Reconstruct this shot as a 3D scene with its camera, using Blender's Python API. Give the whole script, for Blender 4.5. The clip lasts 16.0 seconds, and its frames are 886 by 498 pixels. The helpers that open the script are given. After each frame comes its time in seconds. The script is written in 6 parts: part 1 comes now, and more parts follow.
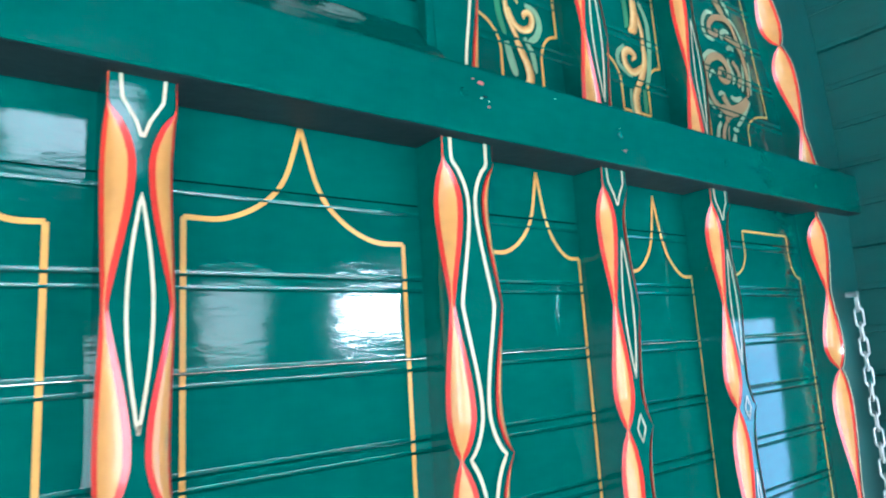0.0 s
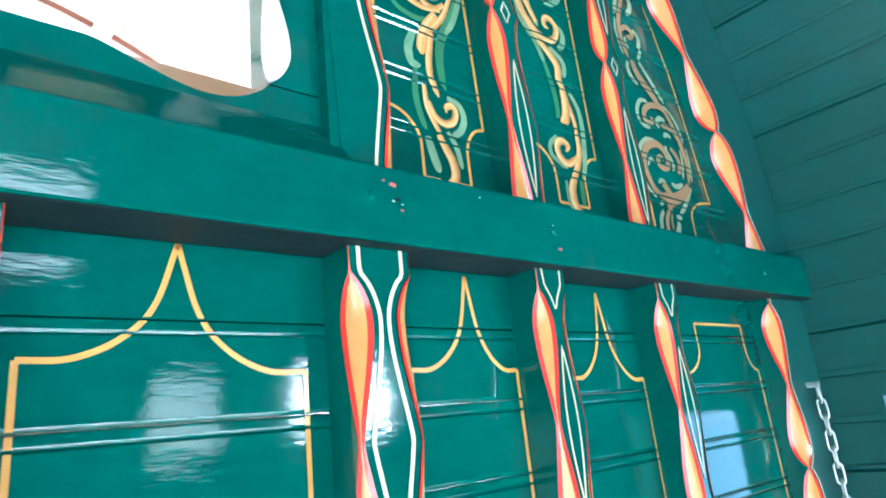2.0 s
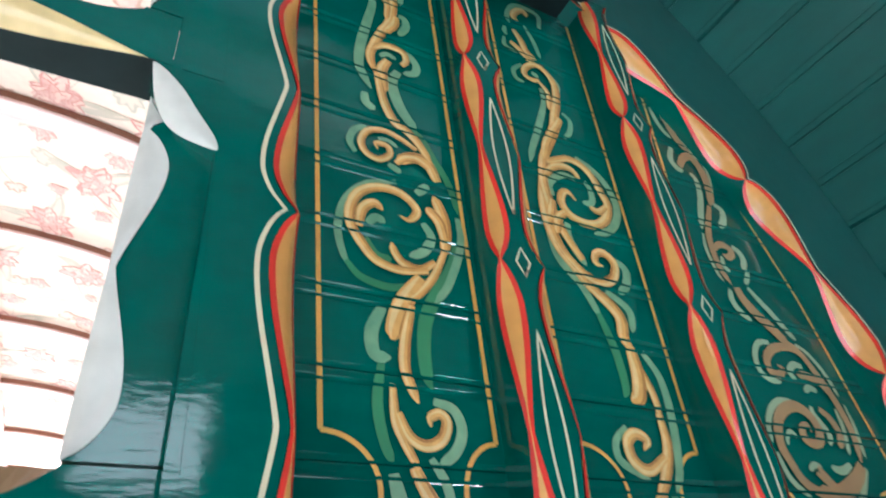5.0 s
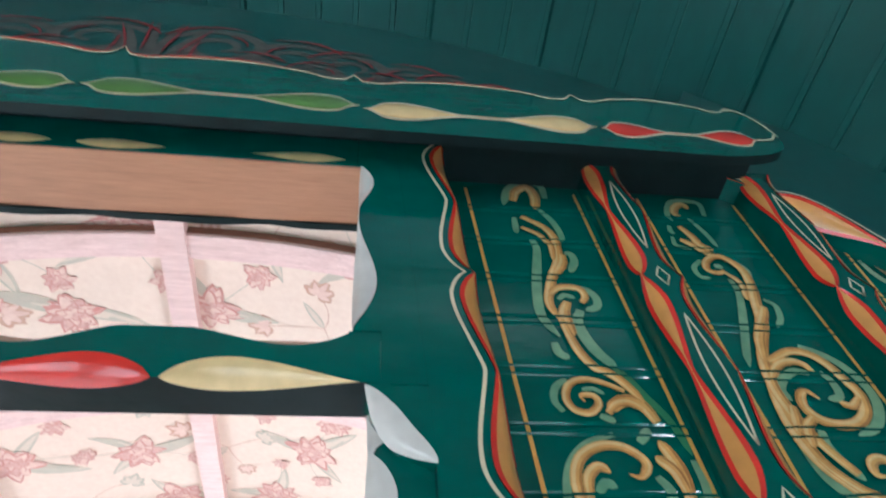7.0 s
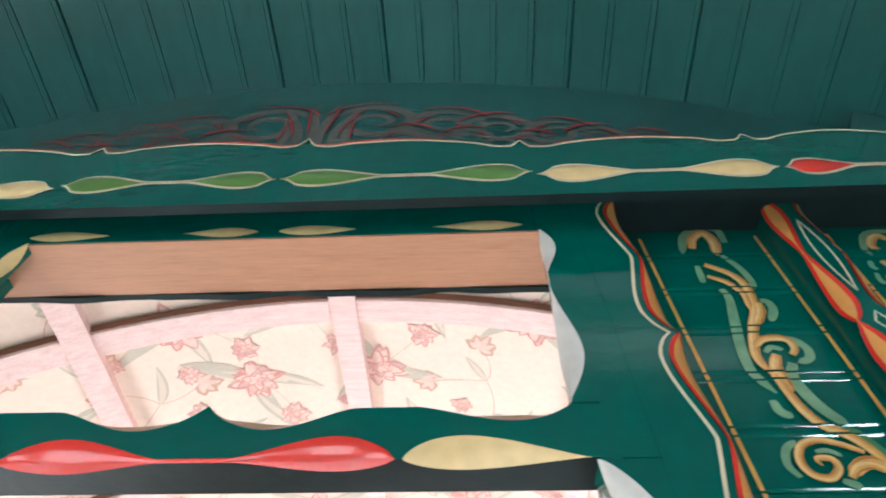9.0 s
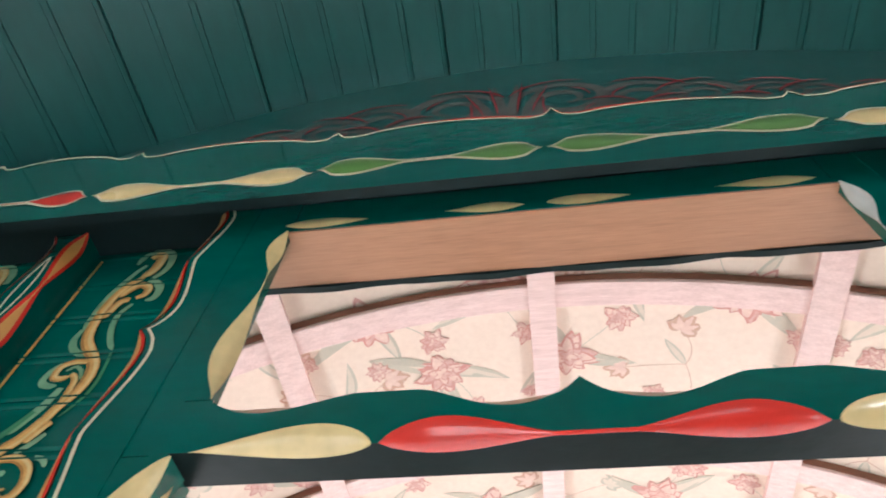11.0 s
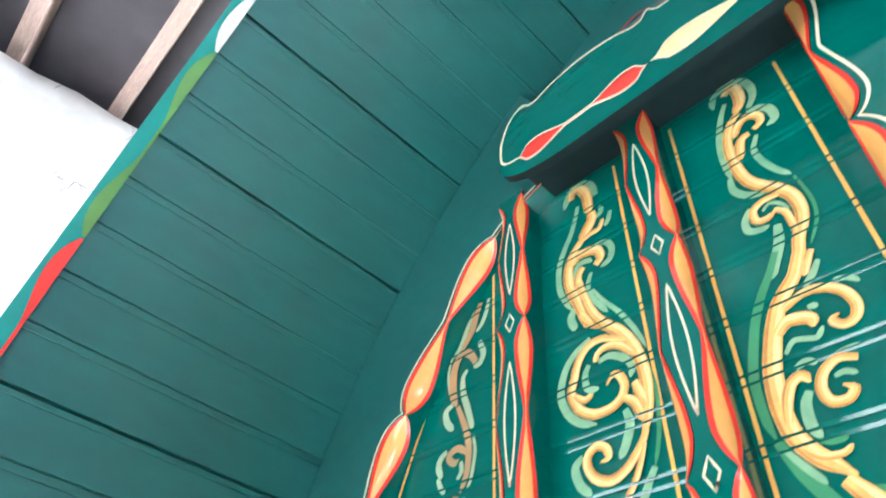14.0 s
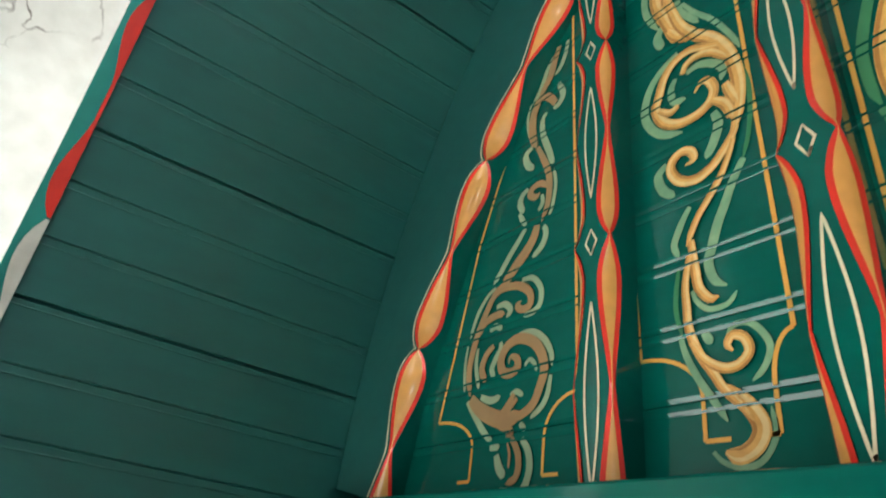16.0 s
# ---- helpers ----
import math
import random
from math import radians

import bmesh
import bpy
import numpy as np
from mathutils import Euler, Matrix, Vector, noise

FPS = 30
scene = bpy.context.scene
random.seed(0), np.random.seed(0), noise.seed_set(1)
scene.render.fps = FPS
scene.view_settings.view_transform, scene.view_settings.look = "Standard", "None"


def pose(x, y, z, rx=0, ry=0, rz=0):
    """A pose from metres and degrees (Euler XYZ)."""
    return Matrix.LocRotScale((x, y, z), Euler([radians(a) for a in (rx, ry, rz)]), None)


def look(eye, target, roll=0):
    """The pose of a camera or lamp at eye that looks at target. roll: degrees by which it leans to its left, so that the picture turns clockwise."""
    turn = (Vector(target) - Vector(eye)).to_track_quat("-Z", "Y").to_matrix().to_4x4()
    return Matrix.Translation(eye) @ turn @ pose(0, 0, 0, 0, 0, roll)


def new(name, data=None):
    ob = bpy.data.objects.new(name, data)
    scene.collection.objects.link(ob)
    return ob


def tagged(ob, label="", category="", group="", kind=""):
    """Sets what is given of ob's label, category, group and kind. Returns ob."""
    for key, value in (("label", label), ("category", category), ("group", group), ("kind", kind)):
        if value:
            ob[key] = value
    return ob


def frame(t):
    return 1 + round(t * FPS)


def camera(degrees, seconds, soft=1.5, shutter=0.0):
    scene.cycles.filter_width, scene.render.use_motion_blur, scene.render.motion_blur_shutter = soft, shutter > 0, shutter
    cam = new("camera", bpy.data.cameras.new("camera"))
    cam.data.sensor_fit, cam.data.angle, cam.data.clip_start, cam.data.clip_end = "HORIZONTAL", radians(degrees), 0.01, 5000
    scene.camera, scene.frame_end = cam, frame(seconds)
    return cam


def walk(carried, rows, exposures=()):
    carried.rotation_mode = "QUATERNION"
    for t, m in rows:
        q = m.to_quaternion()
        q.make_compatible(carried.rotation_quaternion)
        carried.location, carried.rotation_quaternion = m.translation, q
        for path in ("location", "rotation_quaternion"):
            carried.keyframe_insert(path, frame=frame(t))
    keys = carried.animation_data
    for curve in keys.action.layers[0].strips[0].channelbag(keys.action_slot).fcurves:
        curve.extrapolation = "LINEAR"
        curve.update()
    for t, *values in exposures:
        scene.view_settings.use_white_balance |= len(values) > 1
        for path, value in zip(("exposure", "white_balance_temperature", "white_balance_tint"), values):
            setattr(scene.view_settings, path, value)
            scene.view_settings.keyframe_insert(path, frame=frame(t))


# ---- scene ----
cam = camera(69.29, 16.0, soft=1.9, shutter=0.35)
# PATH
PATH = [  # seconds, eye, yaw, pitch, roll
    (0, (0.0260, -0.4121, 1.6234), -37.61, 9.32, -3.54),
    (0.5, (0.0724, -0.4220, 1.6315), -38.86, 11.57, -3.72),
    (1, (0.0956, -0.4183, 1.6457), -39.68, 13.12, -3.79),
    (1.5, (0.0747, -0.4186, 1.6539), -41.05, 14.70, -5.89),
    (2, (0.0907, -0.3938, 1.6600), -41.52, 16.02, -6.22),
    (2.5, (0.1831, -0.3594, 1.6920), -40.54, 19.71, -5.40),
    (3, (0.2528, -0.3639, 1.7217), -39.86, 23.26, -4.00),
    (3.2, (0.2705, -0.3579, 1.7286), -39.71, 24.81, -3.96),
    (5.3, (0.2799, -0.3411, 1.8243), -27.43, 36.32, -5.73),
    (5.5, (0.2799, -0.3428, 1.8286), -25.15, 38.06, -6.01),
    (6, (0.2750, -0.3466, 1.8396), -21.38, 41.78, -7.30),
    (6.5, (0.2700, -0.3488, 1.8529), -15.39, 46.20, -6.89),
    (7, (0.2572, -0.3675, 1.8652), -12.18, 51.87, -6.61),
    (7.5, (0.2482, -0.3744, 1.8725), -8.46, 55.68, -6.03),
    (8, (0.2360, -0.3830, 1.8759), -5.45, 57.10, -4.23),
    (8.5, (0.2228, -0.3940, 1.8742), 0.31, 56.38, -0.79),
    (9, (0.1869, -0.3966, 1.8744), 4.38, 55.20, 2.11),
    (9.5, (0.1368, -0.3884, 1.8768), 8.69, 54.52, 3.85),
    (9.7, (0.1167, -0.3917, 1.8782), 10.50, 53.91, 4.93),
    (11.8, (-0.1501, -0.3536, 1.8748), 13.30, 56.44, 4.34),
    (12, (-0.1766, -0.3593, 1.8760), 15.96, 55.25, 5.30),
    (12.5, (-0.2391, -0.3919, 1.8747), 27.15, 52.76, 8.15),
    (13, (-0.2733, -0.4039, 1.8720), 37.25, 50.49, 10.10),
    (13.5, (-0.3048, -0.4022, 1.8628), 48.01, 47.43, 10.95),
    (14, (-0.3493, -0.4222, 1.8444), 51.89, 44.50, 7.38),
    (14.5, (-0.3581, -0.4118, 1.8301), 53.76, 42.19, 6.96),
    (15, (-0.3611, -0.3924, 1.8127), 55.44, 38.67, 6.70),
    (15.5, (-0.3600, -0.3733, 1.7838), 59.23, 32.63, 8.06),
    (16, (-0.3882, -0.3764, 1.7691), 58.02, 28.60, 8.40),
]
# END PATH


def aim(eye, yaw, pitch, roll):
    """The pose of a camera from its heading (to the left of +y), its tilt up and its lean, in degrees."""
    y, p = radians(yaw), radians(pitch)
    ahead = Vector((-math.sin(y) * math.cos(p), math.cos(y) * math.cos(p), math.sin(p)))
    return look(eye, Vector(eye) + ahead, roll)


walk(cam, [(t, aim(e, y, p, r)) for t, e, y, p, r in PATH],
     exposures=[(0.0, 0.15, 5150, 5), (1.5, 0.25, 5150, 5), (2.5, 0.4, 5150, 5), (3.0, 0.2, 5150, 5), (5.3, -0.85, 5700, 7), (6.0, -1.35, 5800, 7), (7.0, -1.1, 5500, 8), (7.5, -0.75, 5500, 8), (8.5, -0.7, 5700, 9), (9.5, -0.95, 6000, 9), (12.0, -1.05, 5900, 9), (13.0, -0.45, 5800, 9), (13.5, 0.3, 5800, 10), (14.0, 0.5, 5800, 11), (14.5, 0.2, 6100, 9), (15.0, -0.2, 6300, 7), (16.0, -0.6, 6700, 5)])

# ---- world and light ----
world = bpy.data.worlds.new("world")
scene.world = world
world.use_nodes = True
wn = world.node_tree.nodes
sky = wn.new("ShaderNodeTexSky")
sky.sky_type = "NISHITA"
sky.sun_disc = False
sky.sun_elevation, sky.sun_rotation = radians(40), radians(160)
world.node_tree.links.new(sky.outputs[0], wn["Background"].inputs[0])
wn["Background"].inputs[1].default_value = 0.12


def area_lamp(name, eye, target, w, h, power, colour):
    lamp = bpy.data.lights.new(name, "AREA")
    lamp.shape, lamp.size, lamp.size_y, lamp.energy, lamp.color = "RECTANGLE", w, h, power, colour
    ob = new(name, lamp)
    ob.matrix_world = look(eye, target)
    return ob


# Two added downward fills under unseen ceiling openings; the lit floor bounces light up.
south_west_fill = area_lamp("fill_south_west", (-1.45, -1.8, 3.48), (-1.3, -1.6, 0), 0.5, 1.2, 170, (0.97, 0.99, 1.0))
south_west_fill.data.spread = radians(50)
porch_fill = area_lamp("fill_porch_front", (0.6, -1.2, 3.49), (0.6, -1.15, 0), 2.2, 0.8, 420, (0.97, 0.99, 1.0))
porch_fill.data.spread = radians(40)
area_lamp("daylight_window_a", (2.68, -3.9, 1.98), (1.0, 0, 2.0), 0.62, 0.38, 55, (0.95, 0.98, 1.0))
area_lamp("daylight_window_b", (1.55, -3.9, 1.93), (0.8, 0, 2.0), 0.40, 0.5, 4, (0.92, 0.97, 1.0))
area_lamp("daylight_window_c", (0.55, -3.9, 3.15), (0.3, 0, 2.2), 0.7, 0.5, 11, (0.92, 0.97, 1.0))
# Added frontal fill in an opening of its own; no doorway is known there.
area_lamp("fill_south_front", (-0.8, -3.95, 1.0), (-0.7, -0.8, 1.6), 1.0, 1.6, 50, (1.0, 0.99, 0.97))
area_lamp("daylight_east_door", (3.22, -1.14, 1.02), (0.0, -1.0, 1.3), 0.78, 1.84, 22, (0.42, 0.66, 1.0))
area_lamp("daylight_west_door", (-2.06, -2.5, 1.0), (0.0, -0.6, 1.7), 1.5, 1.5, 60, (0.97, 0.99, 1.0))
# Added fill that brightens the whitewashed west wall from out of view.
west_wall_fill = area_lamp("fill_west_wall", (-1.45, 1.2, 3.46), (-1.95, -0.8, 2.2), 0.5, 1.0, 100, (1.0, 0.99, 0.97))
west_wall_fill.data.spread = radians(110)
area_lamp("daylight_wagon_window", (0, 2.95, 1.95), (0, 0, 2.4), 0.9, 0.6, 80, (1.0, 0.98, 0.96))
# Added fills for the cloth lining; the wagon's side walls have no windows.
for side in (-1, 1):
    area_lamp("fill_wagon_side", (side * 0.98, 0.75, 1.6), (-side * 0.4, 0.4, 2.6), 0.8, 0.5, 30, (1.0, 0.98, 0.96))

# ---- materials ----


def mat(name, colour, rough=0.5, metal=0.0, coat=0.0, vary=0.12, grain=30.0, bump=0.0, bump_scale=60.0, stretch=(1, 1, 1), second=None, blotch=3.0, emit=0.0, marks=None):
    """A paint, wood or stone: a base colour broken at two scales, with a fine relief."""
    m = bpy.data.materials.new(name)
    m.use_nodes = True
    n, l = m.node_tree.nodes, m.node_tree.links
    b = n["Principled BSDF"]
    b.inputs["Roughness"].default_value, b.inputs["Metallic"].default_value = rough, metal
    b.inputs["Coat Weight"].default_value, b.inputs["Coat Roughness"].default_value = coat, 0.06
    tc, mp = n.new("ShaderNodeTexCoord"), n.new("ShaderNodeMapping")
    mp.inputs["Scale"].default_value = stretch
    l.new(tc.outputs["Object"], mp.inputs[0])
    big, fine = n.new("ShaderNodeTexNoise"), n.new("ShaderNodeTexNoise")
    big.inputs["Scale"].default_value, fine.inputs["Scale"].default_value = blotch, grain
    big.inputs["Detail"].default_value, fine.inputs["Detail"].default_value = 4, 6
    l.new(mp.outputs[0], big.inputs[0]), l.new(mp.outputs[0], fine.inputs[0])
    add = n.new("ShaderNodeMath")
    l.new(big.outputs[0], add.inputs[0]), l.new(fine.outputs[0], add.inputs[1])
    half = n.new("ShaderNodeMath")
    half.operation = "MULTIPLY"
    half.inputs[1].default_value = 0.5
    l.new(add.outputs[0], half.inputs[0])
    ramp = n.new("ShaderNodeValToRGB")
    dark = [c * (1 - vary) for c in colour] if second is None else second
    light = [min(1, c * (1 + vary)) for c in colour]
    ramp.color_ramp.elements[0].position, ramp.color_ramp.elements[1].position = 0.35, 0.65
    ramp.color_ramp.elements[0].color, ramp.color_ramp.elements[1].color = (*dark, 1), (*light, 1)
    l.new(half.outputs[0], ramp.inputs[0]), l.new(ramp.outputs[0], b.inputs["Base Color"])
    rr = n.new("ShaderNodeMapRange")
    rr.inputs[3].default_value, rr.inputs[4].default_value = rough * 0.75, min(1, rough * 1.35)
    l.new(big.outputs[0], rr.inputs[0]), l.new(rr.outputs[0], b.inputs["Roughness"])
    if bump:
        bn, relief = n.new("ShaderNodeTexNoise"), n.new("ShaderNodeBump")
        bn.inputs["Scale"].default_value, bn.inputs["Detail"].default_value = bump_scale, 3
        relief.inputs["Strength"].default_value, relief.inputs["Distance"].default_value = bump, 0.002
        l.new(mp.outputs[0], bn.inputs[0]), l.new(bn.outputs[0], relief.inputs["Height"])
        l.new(relief.outputs[0], b.inputs["Normal"])
        if marks:
            mm, streak, fine_relief = n.new("ShaderNodeMapping"), n.new("ShaderNodeTexNoise"), n.new("ShaderNodeBump")
            mm.inputs["Scale"].default_value = marks
            streak.inputs["Scale"].default_value, streak.inputs["Detail"].default_value = 1.0, 4
            fine_relief.inputs["Strength"].default_value, fine_relief.inputs["Distance"].default_value = 0.13, 0.0006
            l.new(tc.outputs["Object"], mm.inputs[0]), l.new(mm.outputs[0], streak.inputs[0])
            l.new(streak.outputs[0], fine_relief.inputs["Height"]), l.new(relief.outputs[0], fine_relief.inputs["Normal"])
            l.new(fine_relief.outputs[0], b.inputs["Normal"])
    if emit:
        b.inputs["Emission Color"].default_value, b.inputs["Emission Strength"].default_value = (*colour, 1), emit
    return m


GREEN = mat("green_gloss_paint", (0.001, 0.086, 0.063), 0.065, vary=0.1, bump=0.2, bump_scale=22, grain=80, stretch=(0.5, 1, 1.3), marks=(70, 140, 330))
# Roof green; on the gable and frame strips it paints in their shade.
GREEN_DARK = mat("green_roof_and_shade", (0.004, 0.068, 0.058), 0.38, vary=0.14, bump=0.2, bump_scale=18, grain=60, stretch=(1, 0.3, 1), marks=(160, 10, 160))
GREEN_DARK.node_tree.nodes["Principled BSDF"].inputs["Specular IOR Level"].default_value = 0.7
ORANGE = mat("orange_gold_paint", (0.62, 0.29, 0.07), 0.3, coat=0.55, vary=0.1, grain=90)
RED = mat("signal_red_paint", (0.62, 0.035, 0.022), 0.22, coat=0.5, vary=0.08)
CREAM = mat("cream_paint", (0.66, 0.58, 0.38), 0.3, coat=0.2, vary=0.08)
CREAM_CHAMFER = mat("cream_chamfer_paint", (0.78, 0.57, 0.26), 0.25, coat=0.3, vary=0.14, grain=60)
SILVER = mat("pale_cream_paint", (0.72, 0.69, 0.62), 0.22, coat=0.5, vary=0.1, grain=40, second=(0.58, 0.55, 0.48))
BROWN = mat("brown_gold_paint", (0.36, 0.21, 0.10), 0.35, vary=0.15)
LINE = mat("yellow_line_paint", (0.66, 0.34, 0.07), 0.3, coat=0.2, vary=0.1)
GOLD = mat("gold_scroll_paint", (0.62, 0.35, 0.105), 0.3, coat=0.25, vary=0.22, grain=120, second=(0.50, 0.25, 0.06))
GOLD_LIGHT = mat("pale_gold_paint", (0.70, 0.51, 0.23), 0.3, coat=0.25, vary=0.15, grain=120)
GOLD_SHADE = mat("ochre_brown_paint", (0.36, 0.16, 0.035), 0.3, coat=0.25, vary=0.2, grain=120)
PALE = mat("pale_green_scroll_paint", (0.20, 0.33, 0.185), 0.3, coat=0.25, vary=0.2, grain=60, second=(0.085, 0.23, 0.13))
LEAF = mat("leaf_green_paint", (0.035, 0.18, 0.075), 0.3, coat=0.25, vary=0.15)
LEAF_BRIGHT = mat("bright_green_paint", (0.085, 0.19, 0.04), 0.3, coat=0.25, vary=0.12)
BRONZE = mat("bronze_scroll_paint", (0.32, 0.19, 0.085), 0.3, coat=0.2, vary=0.2)
SAGE = mat("sage_scroll_paint", (0.27, 0.36, 0.22), 0.3, coat=0.2, vary=0.2)
CHIP = mat("old_red_primer", (0.42, 0.10, 0.08), 0.6, vary=0.3, grain=200)
DIM_RED = mat("dull_red_paint", (0.24, 0.022, 0.026), 0.35, vary=0.2)
DIM_GREY = mat("dull_grey_paint", (0.078, 0.078, 0.066), 0.45, vary=0.3, grain=60)
WOOD = mat("bare_pine", (0.34, 0.165, 0.088), 0.55, vary=0.06, grain=12, stretch=(3, 60, 60), second=(0.27, 0.125, 0.062), bump=0.2, bump_scale=20)
RIB = mat("limed_pink_wood", (0.80, 0.60, 0.57), 0.55, vary=0.1, grain=14, stretch=(4, 50, 50), second=(0.68, 0.47, 0.44), bump=0.3, bump_scale=18)
# Near-black for undersides and recesses: their shade is put into the colour.
DARK_SHADE = mat("dark_green_shade", (0.006, 0.013, 0.013), 0.5, vary=0.25, grain=40, bump=0.3, bump_scale=50)
DARK_SHADE.node_tree.nodes["Principled BSDF"].inputs["Specular IOR Level"].default_value = 0.1
# Front edges of the ribs: wood brown, darkened for the backlit side's shade.
RIB_EDGE = mat("brown_wood_in_shade", (0.26, 0.11, 0.07), 0.6, vary=0.2, grain=14, stretch=(4, 50, 50))
WHITEWASH = mat("whitewashed_stone", (0.80, 0.80, 0.77), 0.9, vary=0.08, grain=14, bump=0.9, bump_scale=7, blotch=1.2, second=(0.66, 0.65, 0.61))
SOOT = mat("dark_shed_lining", (0.085, 0.076, 0.082), 0.8, vary=0.2, grain=8)
BEAM = mat("weathered_beam", (0.46, 0.33, 0.27), 0.7, vary=0.2, grain=12, stretch=(3, 30, 30))
STONE = mat("dark_stone", (0.10, 0.095, 0.09), 0.9, vary=0.3, grain=10, bump=0.6, bump_scale=8)
CONCRETE = mat("concrete", (0.27, 0.265, 0.26), 0.85, vary=0.15, grain=25, bump=0.4, bump_scale=30)
ZINC = mat("zinc_chain", (0.62, 0.62, 0.60), 0.35, metal=0.85, vary=0.12)


CLOTH = mat("cream_cloth", (0.80, 0.665, 0.565), 0.9, vary=0.05, grain=90, bump=0.15, bump_scale=300, second=(0.76, 0.61, 0.51))
PETAL_DARK = mat("rose_print", (0.48, 0.21, 0.185), 0.9, vary=0.25, grain=130, second=(0.56, 0.31, 0.27), blotch=40)
PETAL = mat("pink_print", (0.68, 0.45, 0.40), 0.9, vary=0.08, grain=130, second=(0.59, 0.34, 0.30), blotch=50)
PETAL_PALE = mat("pale_pink_print", (0.76, 0.58, 0.50), 0.9, vary=0.05, grain=130, second=(0.68, 0.47, 0.41), blotch=50)
LEAF_PRINT = mat("grey_green_print", (0.42, 0.40, 0.33), 0.9, vary=0.15, grain=130, second=(0.56, 0.50, 0.41), blotch=40)
LEAF_PALE = mat("pale_sage_print", (0.60, 0.53, 0.44), 0.9, vary=0.08, grain=130, second=(0.71, 0.59, 0.49), blotch=40)
RUSSET = mat("russet_print", (0.48, 0.27, 0.20), 0.9, vary=0.2, grain=130, second=(0.58, 0.40, 0.31), blotch=40)


def crack_whitewash(m):
    """Fine dark cracks and pits in the whitewash."""
    n, l = m.node_tree.nodes, m.node_tree.links
    b = n["Principled BSDF"]
    base = b.inputs["Base Color"].links[0].from_socket
    tc, warp, mixv = n.new("ShaderNodeTexCoord"), n.new("ShaderNodeTexNoise"), n.new("ShaderNodeMix")
    warp.inputs["Scale"].default_value, warp.inputs["Detail"].default_value = 7, 5
    mixv.data_type = "VECTOR"
    mixv.inputs[0].default_value = 0.16
    l.new(tc.outputs["Object"], warp.inputs[0])
    l.new(tc.outputs["Object"], mixv.inputs[4]), l.new(warp.outputs["Color"], mixv.inputs[5])
    v, mask, edge, gate, both, mix = (n.new(k) for k in ("ShaderNodeTexVoronoi", "ShaderNodeTexNoise", "ShaderNodeMapRange", "ShaderNodeMapRange", "ShaderNodeMath", "ShaderNodeMix"))
    v.feature = "DISTANCE_TO_EDGE"
    v.inputs["Scale"].default_value = 6
    mask.inputs["Scale"].default_value, mask.inputs["Detail"].default_value = 5, 6
    l.new(mixv.outputs[1], v.inputs[0]), l.new(tc.outputs["Object"], mask.inputs[0])
    edge.inputs[1].default_value, edge.inputs[2].default_value = 0.022, 0.004
    gate.inputs[1].default_value, gate.inputs[2].default_value = 0.55, 0.68
    l.new(v.outputs["Distance"], edge.inputs[0]), l.new(mask.outputs[0], gate.inputs[0])
    both.operation = "MULTIPLY"
    l.new(edge.outputs[0], both.inputs[0]), l.new(gate.outputs[0], both.inputs[1])
    mix.data_type = "RGBA"
    l.new(both.outputs[0], mix.inputs[0]), l.new(base, mix.inputs[6])
    mix.inputs[7].default_value = (0.16, 0.14, 0.12, 1)
    l.new(mix.outputs[2], b.inputs["Base Color"])


crack_whitewash(WHITEWASH)

# ---- building helpers ----


ROUND = ("chamfer", "drop_fill", "wall_west", "link", "edge_drop")


def mesh_from(bm, name, mats):
    bmesh.ops.recalc_face_normals(bm, faces=bm.faces)
    me = bpy.data.meshes.new(name)
    bm.to_mesh(me)
    bm.free()
    for m in mats if isinstance(mats, (list, tuple)) else [mats]:
        me.materials.append(m)
    if name in ROUND:
        me.polygons.foreach_set("use_smooth", [True] * len(me.polygons))
    return me


def thing(name, bm=None, mats=None, label="", category="", group="", kind=""):
    ob = new(name, mesh_from(bm, name, mats) if bm else None)
    return tagged(ob, label, category, group, kind)


def part(name, bm, mats, parent, label=""):
    ob = new(name, mesh_from(bm, name, mats))
    ob.parent = parent
    return tagged(ob, label)


def box(bm, lo, hi, bevel=0.0):
    g = bmesh.ops.create_cube(bm, size=1.0)
    vs = g["verts"]
    for v in vs:
        v.co = Vector([lo[i] + (v.co[i] + 0.5) * (hi[i] - lo[i]) for i in range(3)])
    if bevel:
        es = list({e for v in vs for e in v.link_edges})
        bmesh.ops.bevel(bm, geom=es, offset=bevel, segments=2, affect="EDGES", profile=0.5)
    return bm


def loft(bm, rings, closed=True, mats=None, caps=True):
    """Skin over rings of points; mats gives the material of each side."""
    vs = [[bm.verts.new(p) for p in ring] for ring in rings]
    n = len(rings[0])
    for a, b in zip(vs, vs[1:]):
        for i in range(n if closed else n - 1):
            j = (i + 1) % n
            f = bm.faces.new((a[i], a[j], b[j], b[i]))
            if mats:
                f.material_index = mats[i]
    if closed and caps:
        bm.faces.new(vs[0]), bm.faces.new(vs[-1])
    return bm


def smooth_line(pts, step=0.0025):
    """A smooth curve through a few (x, z) points, with even steps."""
    p = [Vector(q) for q in pts]
    p = [p[0] * 2 - p[1], *p, p[-1] * 2 - p[-2]]
    out = []
    for a, b, c, d in zip(p, p[1:], p[2:], p[3:]):
        k = max(2, int((c - b).length / step))
        for i in range(k):
            t = i / k
            out.append(0.5 * (2 * b + (c - a) * t + (2 * a - 5 * b + 4 * c - d) * t * t + (3 * b - a - 3 * c + d) * t ** 3))
    return out + [p[-2]]


